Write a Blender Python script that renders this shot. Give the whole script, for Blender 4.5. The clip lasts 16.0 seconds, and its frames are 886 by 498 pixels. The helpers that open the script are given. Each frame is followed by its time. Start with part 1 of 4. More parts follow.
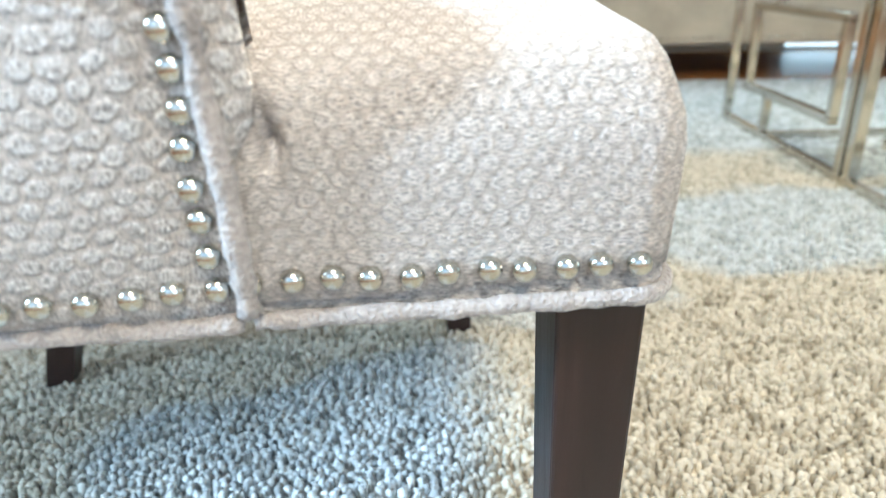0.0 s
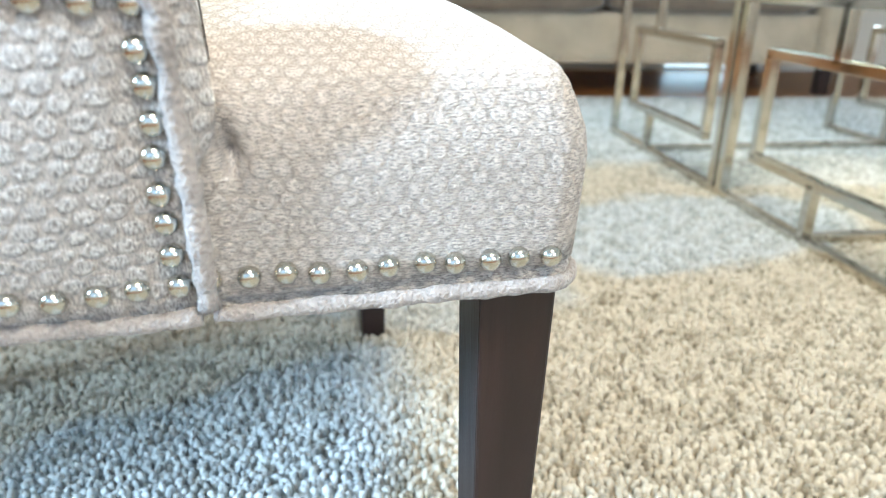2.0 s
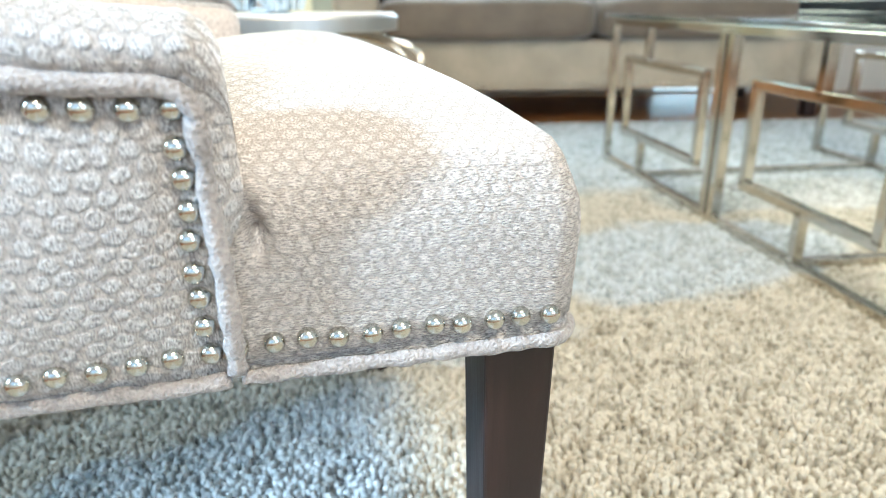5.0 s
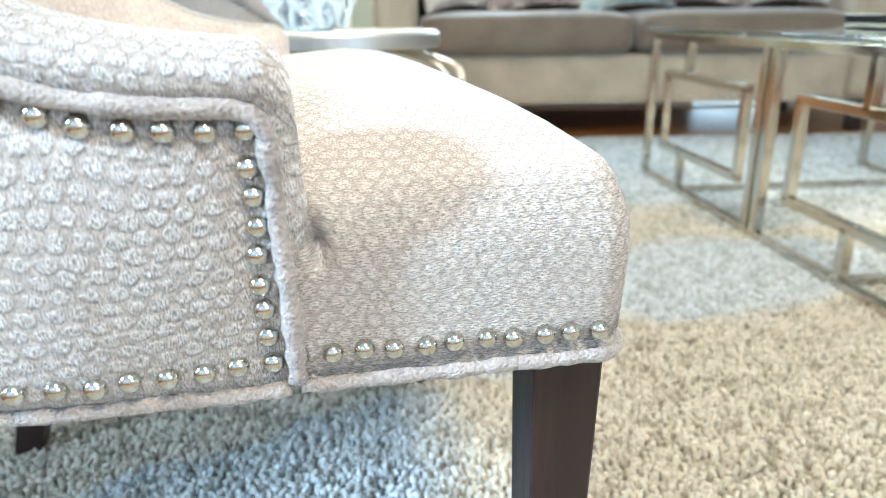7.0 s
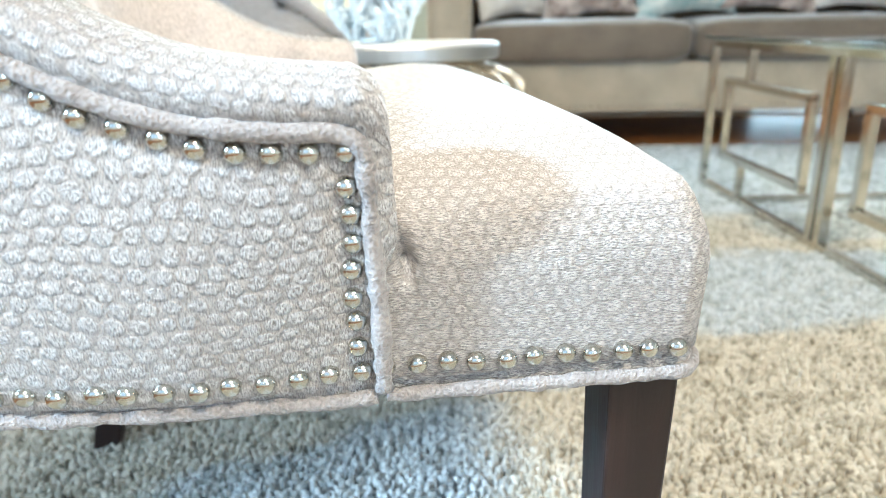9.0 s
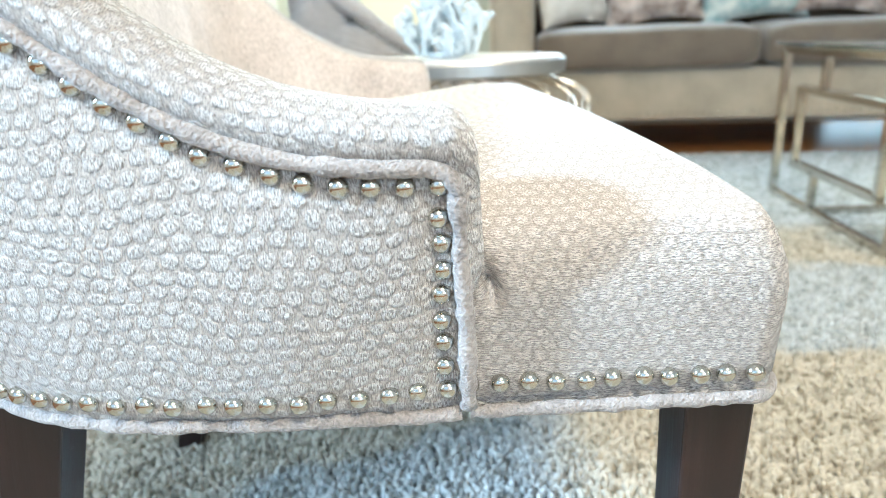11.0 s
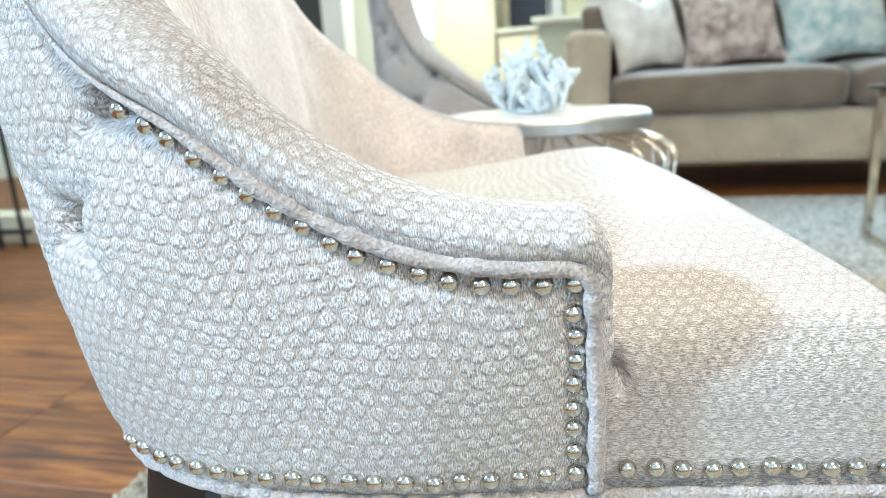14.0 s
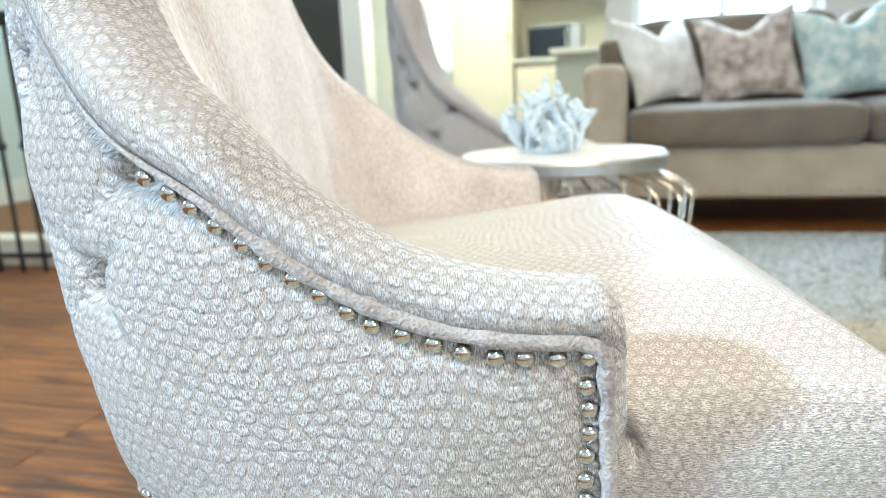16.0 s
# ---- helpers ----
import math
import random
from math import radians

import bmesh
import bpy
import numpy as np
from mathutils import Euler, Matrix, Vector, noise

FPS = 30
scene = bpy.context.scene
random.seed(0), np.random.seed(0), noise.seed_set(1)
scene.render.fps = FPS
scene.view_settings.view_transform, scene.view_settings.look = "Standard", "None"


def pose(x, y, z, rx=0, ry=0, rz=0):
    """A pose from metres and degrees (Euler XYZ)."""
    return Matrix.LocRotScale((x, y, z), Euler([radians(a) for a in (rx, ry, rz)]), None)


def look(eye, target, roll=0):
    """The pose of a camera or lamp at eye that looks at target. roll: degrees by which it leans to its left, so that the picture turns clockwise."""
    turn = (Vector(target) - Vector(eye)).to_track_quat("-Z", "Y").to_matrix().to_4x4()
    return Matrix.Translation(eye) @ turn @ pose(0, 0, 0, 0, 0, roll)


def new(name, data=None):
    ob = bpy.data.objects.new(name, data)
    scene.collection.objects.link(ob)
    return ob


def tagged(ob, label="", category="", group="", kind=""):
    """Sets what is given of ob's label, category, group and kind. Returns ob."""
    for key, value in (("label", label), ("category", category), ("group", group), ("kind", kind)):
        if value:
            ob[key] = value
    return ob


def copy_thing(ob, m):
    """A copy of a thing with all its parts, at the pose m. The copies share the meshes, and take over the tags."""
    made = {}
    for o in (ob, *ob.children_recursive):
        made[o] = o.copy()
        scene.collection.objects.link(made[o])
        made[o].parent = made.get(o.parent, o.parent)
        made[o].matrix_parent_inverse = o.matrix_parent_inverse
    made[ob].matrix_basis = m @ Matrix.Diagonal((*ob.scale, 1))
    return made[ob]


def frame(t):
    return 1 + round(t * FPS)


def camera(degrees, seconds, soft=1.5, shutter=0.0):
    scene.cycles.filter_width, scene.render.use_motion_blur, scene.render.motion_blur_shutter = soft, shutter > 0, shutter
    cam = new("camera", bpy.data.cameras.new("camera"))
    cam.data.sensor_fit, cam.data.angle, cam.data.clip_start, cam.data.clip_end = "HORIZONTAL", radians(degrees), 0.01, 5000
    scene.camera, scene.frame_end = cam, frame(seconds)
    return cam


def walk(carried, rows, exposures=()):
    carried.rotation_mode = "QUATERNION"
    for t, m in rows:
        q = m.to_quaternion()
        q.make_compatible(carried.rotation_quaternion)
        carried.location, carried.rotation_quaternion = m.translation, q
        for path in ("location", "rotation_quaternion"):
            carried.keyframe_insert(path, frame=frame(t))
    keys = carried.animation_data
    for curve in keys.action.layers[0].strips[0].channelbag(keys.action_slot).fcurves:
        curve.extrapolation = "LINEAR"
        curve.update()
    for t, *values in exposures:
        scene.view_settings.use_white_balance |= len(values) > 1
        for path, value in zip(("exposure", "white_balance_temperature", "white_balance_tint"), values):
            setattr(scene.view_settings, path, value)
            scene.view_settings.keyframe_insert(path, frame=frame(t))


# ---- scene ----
cam = camera(66.1, 16.0, 0.8)
EXPOSURES = [(0, 0.05, 4720, -1), (8, 0.03, 4710, -1), (12, -0.03, 4700, -2), (14.5, -0.17, 4700, -2), (16, -0.21, 4780, -2)]
PATH = [
    (0, (0.0834, 0.0920, 0.4747), (-0.0679, 1.6710, -0.1901), -1.7),
    (0.5, (0.0929, 0.0800, 0.4764), (0.0765, 1.6684, -0.1815), -1.5),
    (1, (0.0834, 0.0705, 0.4773), (0.1445, 1.6632, -0.1694), -0.6),
    (1.5, (0.0697, 0.0585, 0.4799), (0.1522, 1.6538, -0.1582), 0.5),
    (2, (0.0679, 0.0507, 0.4842), (0.1668, 1.6452, -0.1548), 0.7),
    (2.5, (0.0602, 0.0456, 0.4911), (0.1677, 1.6374, -0.1531), 0.7),
    (3, (0.0602, 0.0413, 0.4988), (0.1677, 1.6426, -0.1213), 0.2),
    (3.5, (0.0593, 0.0370, 0.5014), (0.1643, 1.6357, -0.1238), -0.0),
    (4, (0.0611, 0.0370, 0.5057), (0.1789, 1.6392, -0.1066), -0.1),
    (6.5, (0.0559, 0.0224, 0.5212), (0.1135, 1.6452, -0.0456), -0.7),
    (7, (0.0499, 0.0224, 0.5203), (0.0765, 1.6486, -0.0378), -0.7),
    (7.5, (0.0473, 0.0224, 0.5212), (0.0439, 1.6495, -0.0353), -0.8),
    (8, (0.0499, 0.0181, 0.5280), (0.0284, 1.6478, -0.0215), -0.9),
    (8.5, (0.0404, 0.0138, 0.5289), (-0.0275, 1.6452, -0.0103), -1.3),
    (9, (0.0310, 0.0120, 0.5298), (-0.0611, 1.6417, -0.0129), -1.2),
    (11.5, (0.0155, -0.0120, 0.5564), (-0.2554, 1.6065, 0.0421), -2.6),
    (12, (0.0112, -0.0181, 0.5650), (-0.2890, 1.6013, 0.0688), -2.8),
    (12.5, (0.0043, -0.0206, 0.5667), (-0.3277, 1.5987, 0.0912), -2.9),
    (13, (-0.0009, -0.0232, 0.5771), (-0.3621, 1.5919, 0.1092), -3.2),
    (13.5, (-0.0069, -0.0258, 0.5822), (-0.3973, 1.5893, 0.1385), -3.3),
    (14, (-0.0146, -0.0258, 0.5857), (-0.4154, 1.5901, 0.1522), -3.3),
    (14.5, (-0.0103, -0.0267, 0.5951), (-0.4145, 1.5910, 0.1711), -2.8),
    (15, (-0.0086, -0.0301, 0.6029), (-0.4266, 1.5893, 0.1995), -2.7),
    (15.5, (-0.0120, -0.0275, 0.6054), (-0.4420, 1.5927, 0.2210), -2.6),
    (16, (-0.0138, -0.0241, 0.6106), (-0.4524, 1.5970, 0.2391), -2.6),
]
walk(cam, [(t, look(eye, target, roll)) for t, eye, target, roll in PATH], EXPOSURES)
# the lens is focused on the chair
cam.data.dof.use_dof, cam.data.dof.focus_distance, cam.data.dof.aperture_fstop = True, 0.40, 6.8

# ---- world, windows and lamps ----
world = bpy.data.worlds.new("world")
scene.world = world
world.use_nodes = True
wn = world.node_tree.nodes
sky = wn.new("ShaderNodeTexSky")
sky.sky_type, sky.sun_disc = "NISHITA", False
sky.sun_elevation, sky.sun_rotation = radians(28), radians(245)
world.node_tree.links.new(sky.outputs[0], wn["Background"].inputs[0])
wn["Background"].inputs[1].default_value = 0.12


def area_lamp(name, eye, target, w, h, watts, colour, label):
    data = bpy.data.lights.new(name, "AREA")
    data.shape, data.size, data.size_y, data.energy, data.color = "RECTANGLE", w, h, watts, colour
    ob = new(name, data)
    ob.matrix_world = look(eye, target)
    return tagged(ob, label, "light", kind="structure")


sun_data = bpy.data.lights.new("sun", "SUN")
sun_data.energy, sun_data.angle, sun_data.color = 4.2, radians(4), (0.95, 0.98, 1.0)
sun = new("sun", sun_data)
sun.matrix_world = look((-2.72, -.82, 2.04), (0, .42, .46))
tagged(sun, "low hazy sun through the west window", "sun", kind="structure")


# daylight lamps in the west and north windows; the other lamps are added fill
area_lamp("window_light_west", (-2.70, -0.80, 1.9), (0.0, 0.30, 0.65), 0.7, 1.1, 50, (0.82, 0.94, 1.0), "cool daylight from the west window")
# fill for the chair's near side, with a south window made up around it
area_lamp("window_light_south", (-0.6, -2.28, 1.5), (-0.4, 0.4, 0.6), 2.4, 1.5, 10, (0.92, 0.95, 1.0), "soft added fill light at the south window")
# added to brighten the sofa and coffee table; this window is unseen
area_lamp("window_light_south_east", (2.1, -2.28, 1.5), (1.4, 3.0, 0.4), 1.5, 1.5, 36, (0.95, 0.97, 1.0), "soft added fill light at the further south window")
area_lamp("window_light_north", (0.50, 4.06, 1.55), (0.5, 0.0, 0.6), 0.9, 1.1, 36, (1.0, 0.97, 0.90), "daylight from the glazed doors")
# warm fill under the ceiling to turn the shade tan; no fitting is there
area_lamp("ceiling_light_warm", (0.2, 1.05, 2.62), (0.2, 1.05, 0.0), 0.9, 0.9, 38, (1.0, 0.64, 0.34), "added warm fill light under the ceiling")
area_lamp("ceiling_light_warm", (0.7, -1.1, 2.62), (0.7, -1.1, 0.0), 0.9, 0.9, 112, (1.0, 0.70, 0.42), "added warm fill light under the ceiling")
# lamp without a visible source, added to brighten the kitchen
area_lamp("kitchen_light_warm", (-1.2, 4.9, 2.55), (-1.2, 4.9, 0.0), 1.2, 1.2, 125, (1.0, 0.86, 0.54), "added warm fill light over the kitchen")

# warm fill for the hall and the matching chair, with no fitting or window
area_lamp("hall_light", (-3.7, 3.4, 2.62), (-3.7, 3.4, 0.0), 0.9, 1.4, 42, (1.0, 0.90, 0.74), "added warm fill light in the stair hall")


# ---- materials ----
def material(name):
    m = bpy.data.materials.new(name)
    m.use_nodes = True
    return m, m.node_tree.nodes, m.node_tree.links, m.node_tree.nodes["Principled BSDF"]


def node(nodes, kind, **settings):
    n = nodes.new(kind)
    for key, value in settings.items():
        n.inputs[key.replace("_", " ")].default_value = value
    return n


def calc(nodes, links, op, a, b=None, c=None):
    n = nodes.new("ShaderNodeMath")
    n.operation = op
    for i, v in enumerate((a, b, c)):
        if v is None:
            continue
        if isinstance(v, (int, float)):
            n.inputs[i].default_value = v
        else:
            links.new(v, n.inputs[i])
    return n.outputs[0]


def ramp(nodes, links, fac, *stops):
    n = nodes.new("ShaderNodeValToRGB")
    while len(n.color_ramp.elements) < len(stops):
        n.color_ramp.elements.new(0.5)
    for e, (p, c) in zip(n.color_ramp.elements, stops):
        e.position, e.color = p, (*c, 1)
    links.new(fac, n.inputs[0])
    return n.outputs[0]


def mixed(nodes, links, fac, a, b, blend="MIX"):
    n = nodes.new("ShaderNodeMix")
    n.data_type, n.blend_type = "RGBA", blend
    for sock, v in ((n.inputs[0], fac), (n.inputs[6], a), (n.inputs[7], b)):
        if isinstance(v, (int, float)):
            sock.default_value = v
        elif isinstance(v, tuple):
            sock.default_value = (*v, 1)
        else:
            links.new(v, sock)
    return n.outputs[2]


def bumped(nodes, links, bsdf, height, distance, strength=1.0):
    b = nodes.new("ShaderNodeBump")
    b.inputs["Strength"].default_value, b.inputs["Distance"].default_value = strength, distance
    links.new(height, b.inputs["Height"])
    links.new(b.outputs[0], bsdf.inputs["Normal"])


def dotted_chenille(name, threads, relief, lights, cells, groove, nap=1.0, sheen=0.35, top=None):
    """Woven upholstery with raised oval dots of shiny thread on a matt ground; the UV map is in metres."""
    m, n, l, p = material(name)
    uv = n.new("ShaderNodeUVMap")
    wob = node(n, "ShaderNodeTexNoise", Scale=160.0, Detail=2.0, Roughness=0.6)
    l.new(uv.outputs[0], wob.inputs["Vector"])
    sway = node(n, "ShaderNodeTexNoise", Scale=11.0, Detail=1.0)
    l.new(uv.outputs[0], sway.inputs["Vector"])
    off = n.new("ShaderNodeVectorMath"); off.operation = "MULTIPLY_ADD"
    l.new(wob.outputs["Color"], off.inputs[0])
    off.inputs[1].default_value = (0.0036, 0.0030, 0)
    l.new(uv.outputs[0], off.inputs[2])
    off2 = n.new("ShaderNodeVectorMath"); off2.operation = "MULTIPLY_ADD"
    l.new(sway.outputs["Color"], off2.inputs[0])
    off2.inputs[1].default_value = (0.020, 0.030, 0)
    l.new(off.outputs[0], off2.inputs[2])
    sep = n.new("ShaderNodeSeparateXYZ")
    l.new(off2.outputs[0], sep.inputs[0])
    PX, PY = cells
    dots = []
    for half in (0.0, 0.5):
        col = calc(n, l, "ADD", calc(n, l, "DIVIDE", sep.outputs[0], PX), half)
        row = calc(n, l, "ADD", calc(n, l, "DIVIDE", sep.outputs[1], 2 * PY), half)
        cell = n.new("ShaderNodeCombineXYZ")
        l.new(calc(n, l, "FLOOR", col), cell.inputs[0])
        l.new(calc(n, l, "FLOOR", row), cell.inputs[1])
        cell.inputs[2].default_value = half * 20
        rnd = n.new("ShaderNodeTexWhiteNoise"); rnd.noise_dimensions = "3D"
        l.new(cell.outputs[0], rnd.inputs["Vector"])
        jit = n.new("ShaderNodeSeparateColor")
        l.new(rnd.outputs["Color"], jit.inputs[0])
        fx = calc(n, l, "SUBTRACT", calc(n, l, "FRACT", col), calc(n, l, "MULTIPLY_ADD", jit.outputs[0], 0.10, 0.45))
        fy = calc(n, l, "SUBTRACT", calc(n, l, "FRACT", row), calc(n, l, "MULTIPLY_ADD", jit.outputs[1], 0.10, 0.45))
        ex = calc(n, l, "DIVIDE", fx, calc(n, l, "MULTIPLY_ADD", jit.outputs[2], 0.12, 0.35))
        ey = calc(n, l, "DIVIDE", fy, calc(n, l, "MULTIPLY_ADD", rnd.outputs["Value"], 0.06, 0.21))
        d = calc(n, l, "ADD", calc(n, l, "MULTIPLY", ex, ex), calc(n, l, "MULTIPLY", ey, ey))
        one = n.new("ShaderNodeMapRange"); one.interpolation_type = "SMOOTHSTEP"
        l.new(d, one.inputs[0])
        one.inputs[1].default_value, one.inputs[2].default_value = 1.25, 0.42
        dots.append(one.outputs[0])
    dot_value = calc(n, l, "MAXIMUM", dots[0], dots[1])
    thread = node(n, "ShaderNodeTexNoise", Scale=1.0, Detail=2.0, Roughness=0.7)
    st = n.new("ShaderNodeMapping"); st.inputs["Scale"].default_value = (*threads, 1)
    l.new(uv.outputs[0], st.inputs[0]); l.new(st.outputs[0], thread.inputs["Vector"])
    weave, calm = thread.outputs[0], 1.0
    if top:
        soft = node(n, "ShaderNodeTexNoise", Scale=1.0, Detail=2.0, Roughness=0.7)
        st2 = n.new("ShaderNodeMapping"); st2.inputs["Scale"].default_value = (*top, 1)
        l.new(uv.outputs[0], st2.inputs[0]); l.new(st2.outputs[0], soft.inputs["Vector"])
        geo = n.new("ShaderNodeNewGeometry")
        face = n.new("ShaderNodeSeparateXYZ")
        l.new(geo.outputs["True Normal"], face.inputs[0])
        up = n.new("ShaderNodeMapRange"); up.interpolation_type = "SMOOTHSTEP"
        l.new(face.outputs[2], up.inputs[0])
        up.inputs[1].default_value, up.inputs[2].default_value = 0.45, 0.97
        fac = up.outputs[0]
        # also lowers the weave tone on upward faces: shade painted into the seat top
        shaded_weave = calc(n, l, "MULTIPLY_ADD", calc(n, l, "SUBTRACT", soft.outputs[0], 0.48), 0.55, 0.440)
        weave = calc(n, l, "ADD", calc(n, l, "MULTIPLY", shaded_weave, fac), calc(n, l, "MULTIPLY", thread.outputs[0], calc(n, l, "SUBTRACT", 1.0, fac)))
        calm = calc(n, l, "MULTIPLY_ADD", fac, -0.78, 1.0)
    stain = node(n, "ShaderNodeTexNoise", Scale=9.0, Detail=3.0)
    l.new(uv.outputs[0], stain.inputs["Vector"])
    # thread tones; the palest stops also paint the threads' glints into the colour
    ground = ramp(n, l, weave, (0.40, (0.30, 0.270, 0.240)), (0.48, (0.44, 0.402, 0.363)), (0.56, (0.64, 0.582, 0.525)))
    shiny = ramp(n, l, weave, (0.41, (0.29, 0.265, 0.24)), (0.475, (0.54, 0.500, 0.463)), (0.545, lights))
    colour = mixed(n, l, dot_value, ground, shiny)
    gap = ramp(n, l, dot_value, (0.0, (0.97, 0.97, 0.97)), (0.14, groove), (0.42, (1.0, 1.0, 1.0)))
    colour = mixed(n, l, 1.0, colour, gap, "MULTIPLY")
    tone = ramp(n, l, stain.outputs[0], (0.3, (0.90, 0.88, 0.86)), (0.7, (1.0, 1.0, 1.0)))
    l.new(mixed(n, l, 1.0, colour, tone, "MULTIPLY"), p.inputs["Base Color"])
    l.new(calc(n, l, "MULTIPLY_ADD", dot_value, -0.28, 0.70), p.inputs["Roughness"])
    p.inputs["Sheen Weight"].default_value, p.inputs["Sheen Roughness"].default_value = sheen, 0.45
    p.inputs["Specular IOR Level"].default_value = 0.55
    h = calc(n, l, "ADD", calc(n, l, "MULTIPLY", dot_value, relief), calc(n, l, "MULTIPLY", weave, calc(n, l, "MULTIPLY_ADD", dot_value, 0.35 * nap, 0.75 * nap)))
    bumped(n, l, p, calc(n, l, "MULTIPLY", h, calm), 0.0030)
    return m


def woven(name, dark, light, scale=900.0, stretch=(1, 1, 1), relief=0.0012, sheen=0.2, rough=0.8, blotch=6.0, share=0.4):
    m, n, l, p = material(name)
    co = n.new("ShaderNodeTexCoord")
    mp = n.new("ShaderNodeMapping"); mp.inputs["Scale"].default_value = stretch
    l.new(co.outputs["Object"], mp.inputs[0])
    fine = node(n, "ShaderNodeTexNoise", Scale=scale, Detail=2.0)
    big = node(n, "ShaderNodeTexNoise", Scale=blotch, Detail=3.0)
    l.new(mp.outputs[0], fine.inputs["Vector"]); l.new(co.outputs["Object"], big.inputs["Vector"])
    f = calc(n, l, "ADD", calc(n, l, "MULTIPLY", fine.outputs[0], 1 - share), calc(n, l, "MULTIPLY", big.outputs[0], share))
    l.new(ramp(n, l, f, (0.35, dark), (0.65, light)), p.inputs["Base Color"])
    p.inputs["Roughness"].default_value = rough
    p.inputs["Sheen Weight"].default_value = sheen
    bumped(n, l, p, fine.outputs[0], relief)
    return m


def metal(name, colour, rough=0.12, wear=0.06):
    m, n, l, p = material(name)
    co = n.new("ShaderNodeTexCoord")
    t = node(n, "ShaderNodeTexNoise", Scale=45.0, Detail=4.0)
    l.new(co.outputs["Object"], t.inputs["Vector"])
    p.inputs["Base Color"].default_value = (*colour, 1)
    p.inputs["Metallic"].default_value = 1.0
    l.new(calc(n, l, "MULTIPLY_ADD", t.outputs[0], wear, rough), p.inputs["Roughness"])
    return m


def painted(name, colour, rough=0.5, grain=80.0, relief=0.0004, spread=0.06):
    m, n, l, p = material(name)
    co = n.new("ShaderNodeTexCoord")
    t = node(n, "ShaderNodeTexNoise", Scale=grain, Detail=4.0)
    b = node(n, "ShaderNodeTexNoise", Scale=2.5, Detail=3.0)
    l.new(co.outputs["Object"], t.inputs["Vector"]); l.new(co.outputs["Object"], b.inputs["Vector"])
    lo = tuple(max(0.0, c * (1 - spread)) for c in colour)
    l.new(ramp(n, l, b.outputs[0], (0.3, lo), (0.7, colour)), p.inputs["Base Color"])
    p.inputs["Roughness"].default_value = rough
    bumped(n, l, p, t.outputs[0], relief)
    return m


def wood(name, dark, mid, light, rough=0.35, along=(1.2, 14, 14), per_piece=False, relief=0.0006):
    m, n, l, p = material(name)
    co = n.new("ShaderNodeTexCoord")
    vec = co.outputs["Object"]
    if per_piece:
        info = n.new("ShaderNodeObjectInfo")
        add = n.new("ShaderNodeVectorMath"); add.operation = "ADD"
        sc = n.new("ShaderNodeVectorMath"); sc.operation = "SCALE"
        comb = n.new("ShaderNodeCombineXYZ")
        for i in range(3):
            l.new(info.outputs["Random"], comb.inputs[i])
        l.new(comb.outputs[0], sc.inputs[0]); sc.inputs["Scale"].default_value = 37.0
        l.new(vec, add.inputs[0]); l.new(sc.outputs[0], add.inputs[1])
        vec = add.outputs[0]
    mp = n.new("ShaderNodeMapping"); mp.inputs["Scale"].default_value = along
    l.new(vec, mp.inputs[0])
    t = node(n, "ShaderNodeTexNoise", Scale=3.0, Detail=8.0, Roughness=0.62, Distortion=1.2)
    l.new(mp.outputs[0], t.inputs["Vector"])
    col = ramp(n, l, t.outputs[0], (0.30, dark), (0.50, mid), (0.72, light))
    if per_piece:
        tint = ramp(n, l, info.outputs["Random"], (0.0, (0.62, 0.60, 0.58)), (1.0, (1.0, 1.0, 1.0)))
        col = mixed(n, l, 1.0, col, tint, "MULTIPLY")
    l.new(col, p.inputs["Base Color"])
    l.new(calc(n, l, "MULTIPLY_ADD", t.outputs[0], 0.25, rough - 0.1), p.inputs["Roughness"])
    bumped(n, l, p, t.outputs[0], relief)
    return m


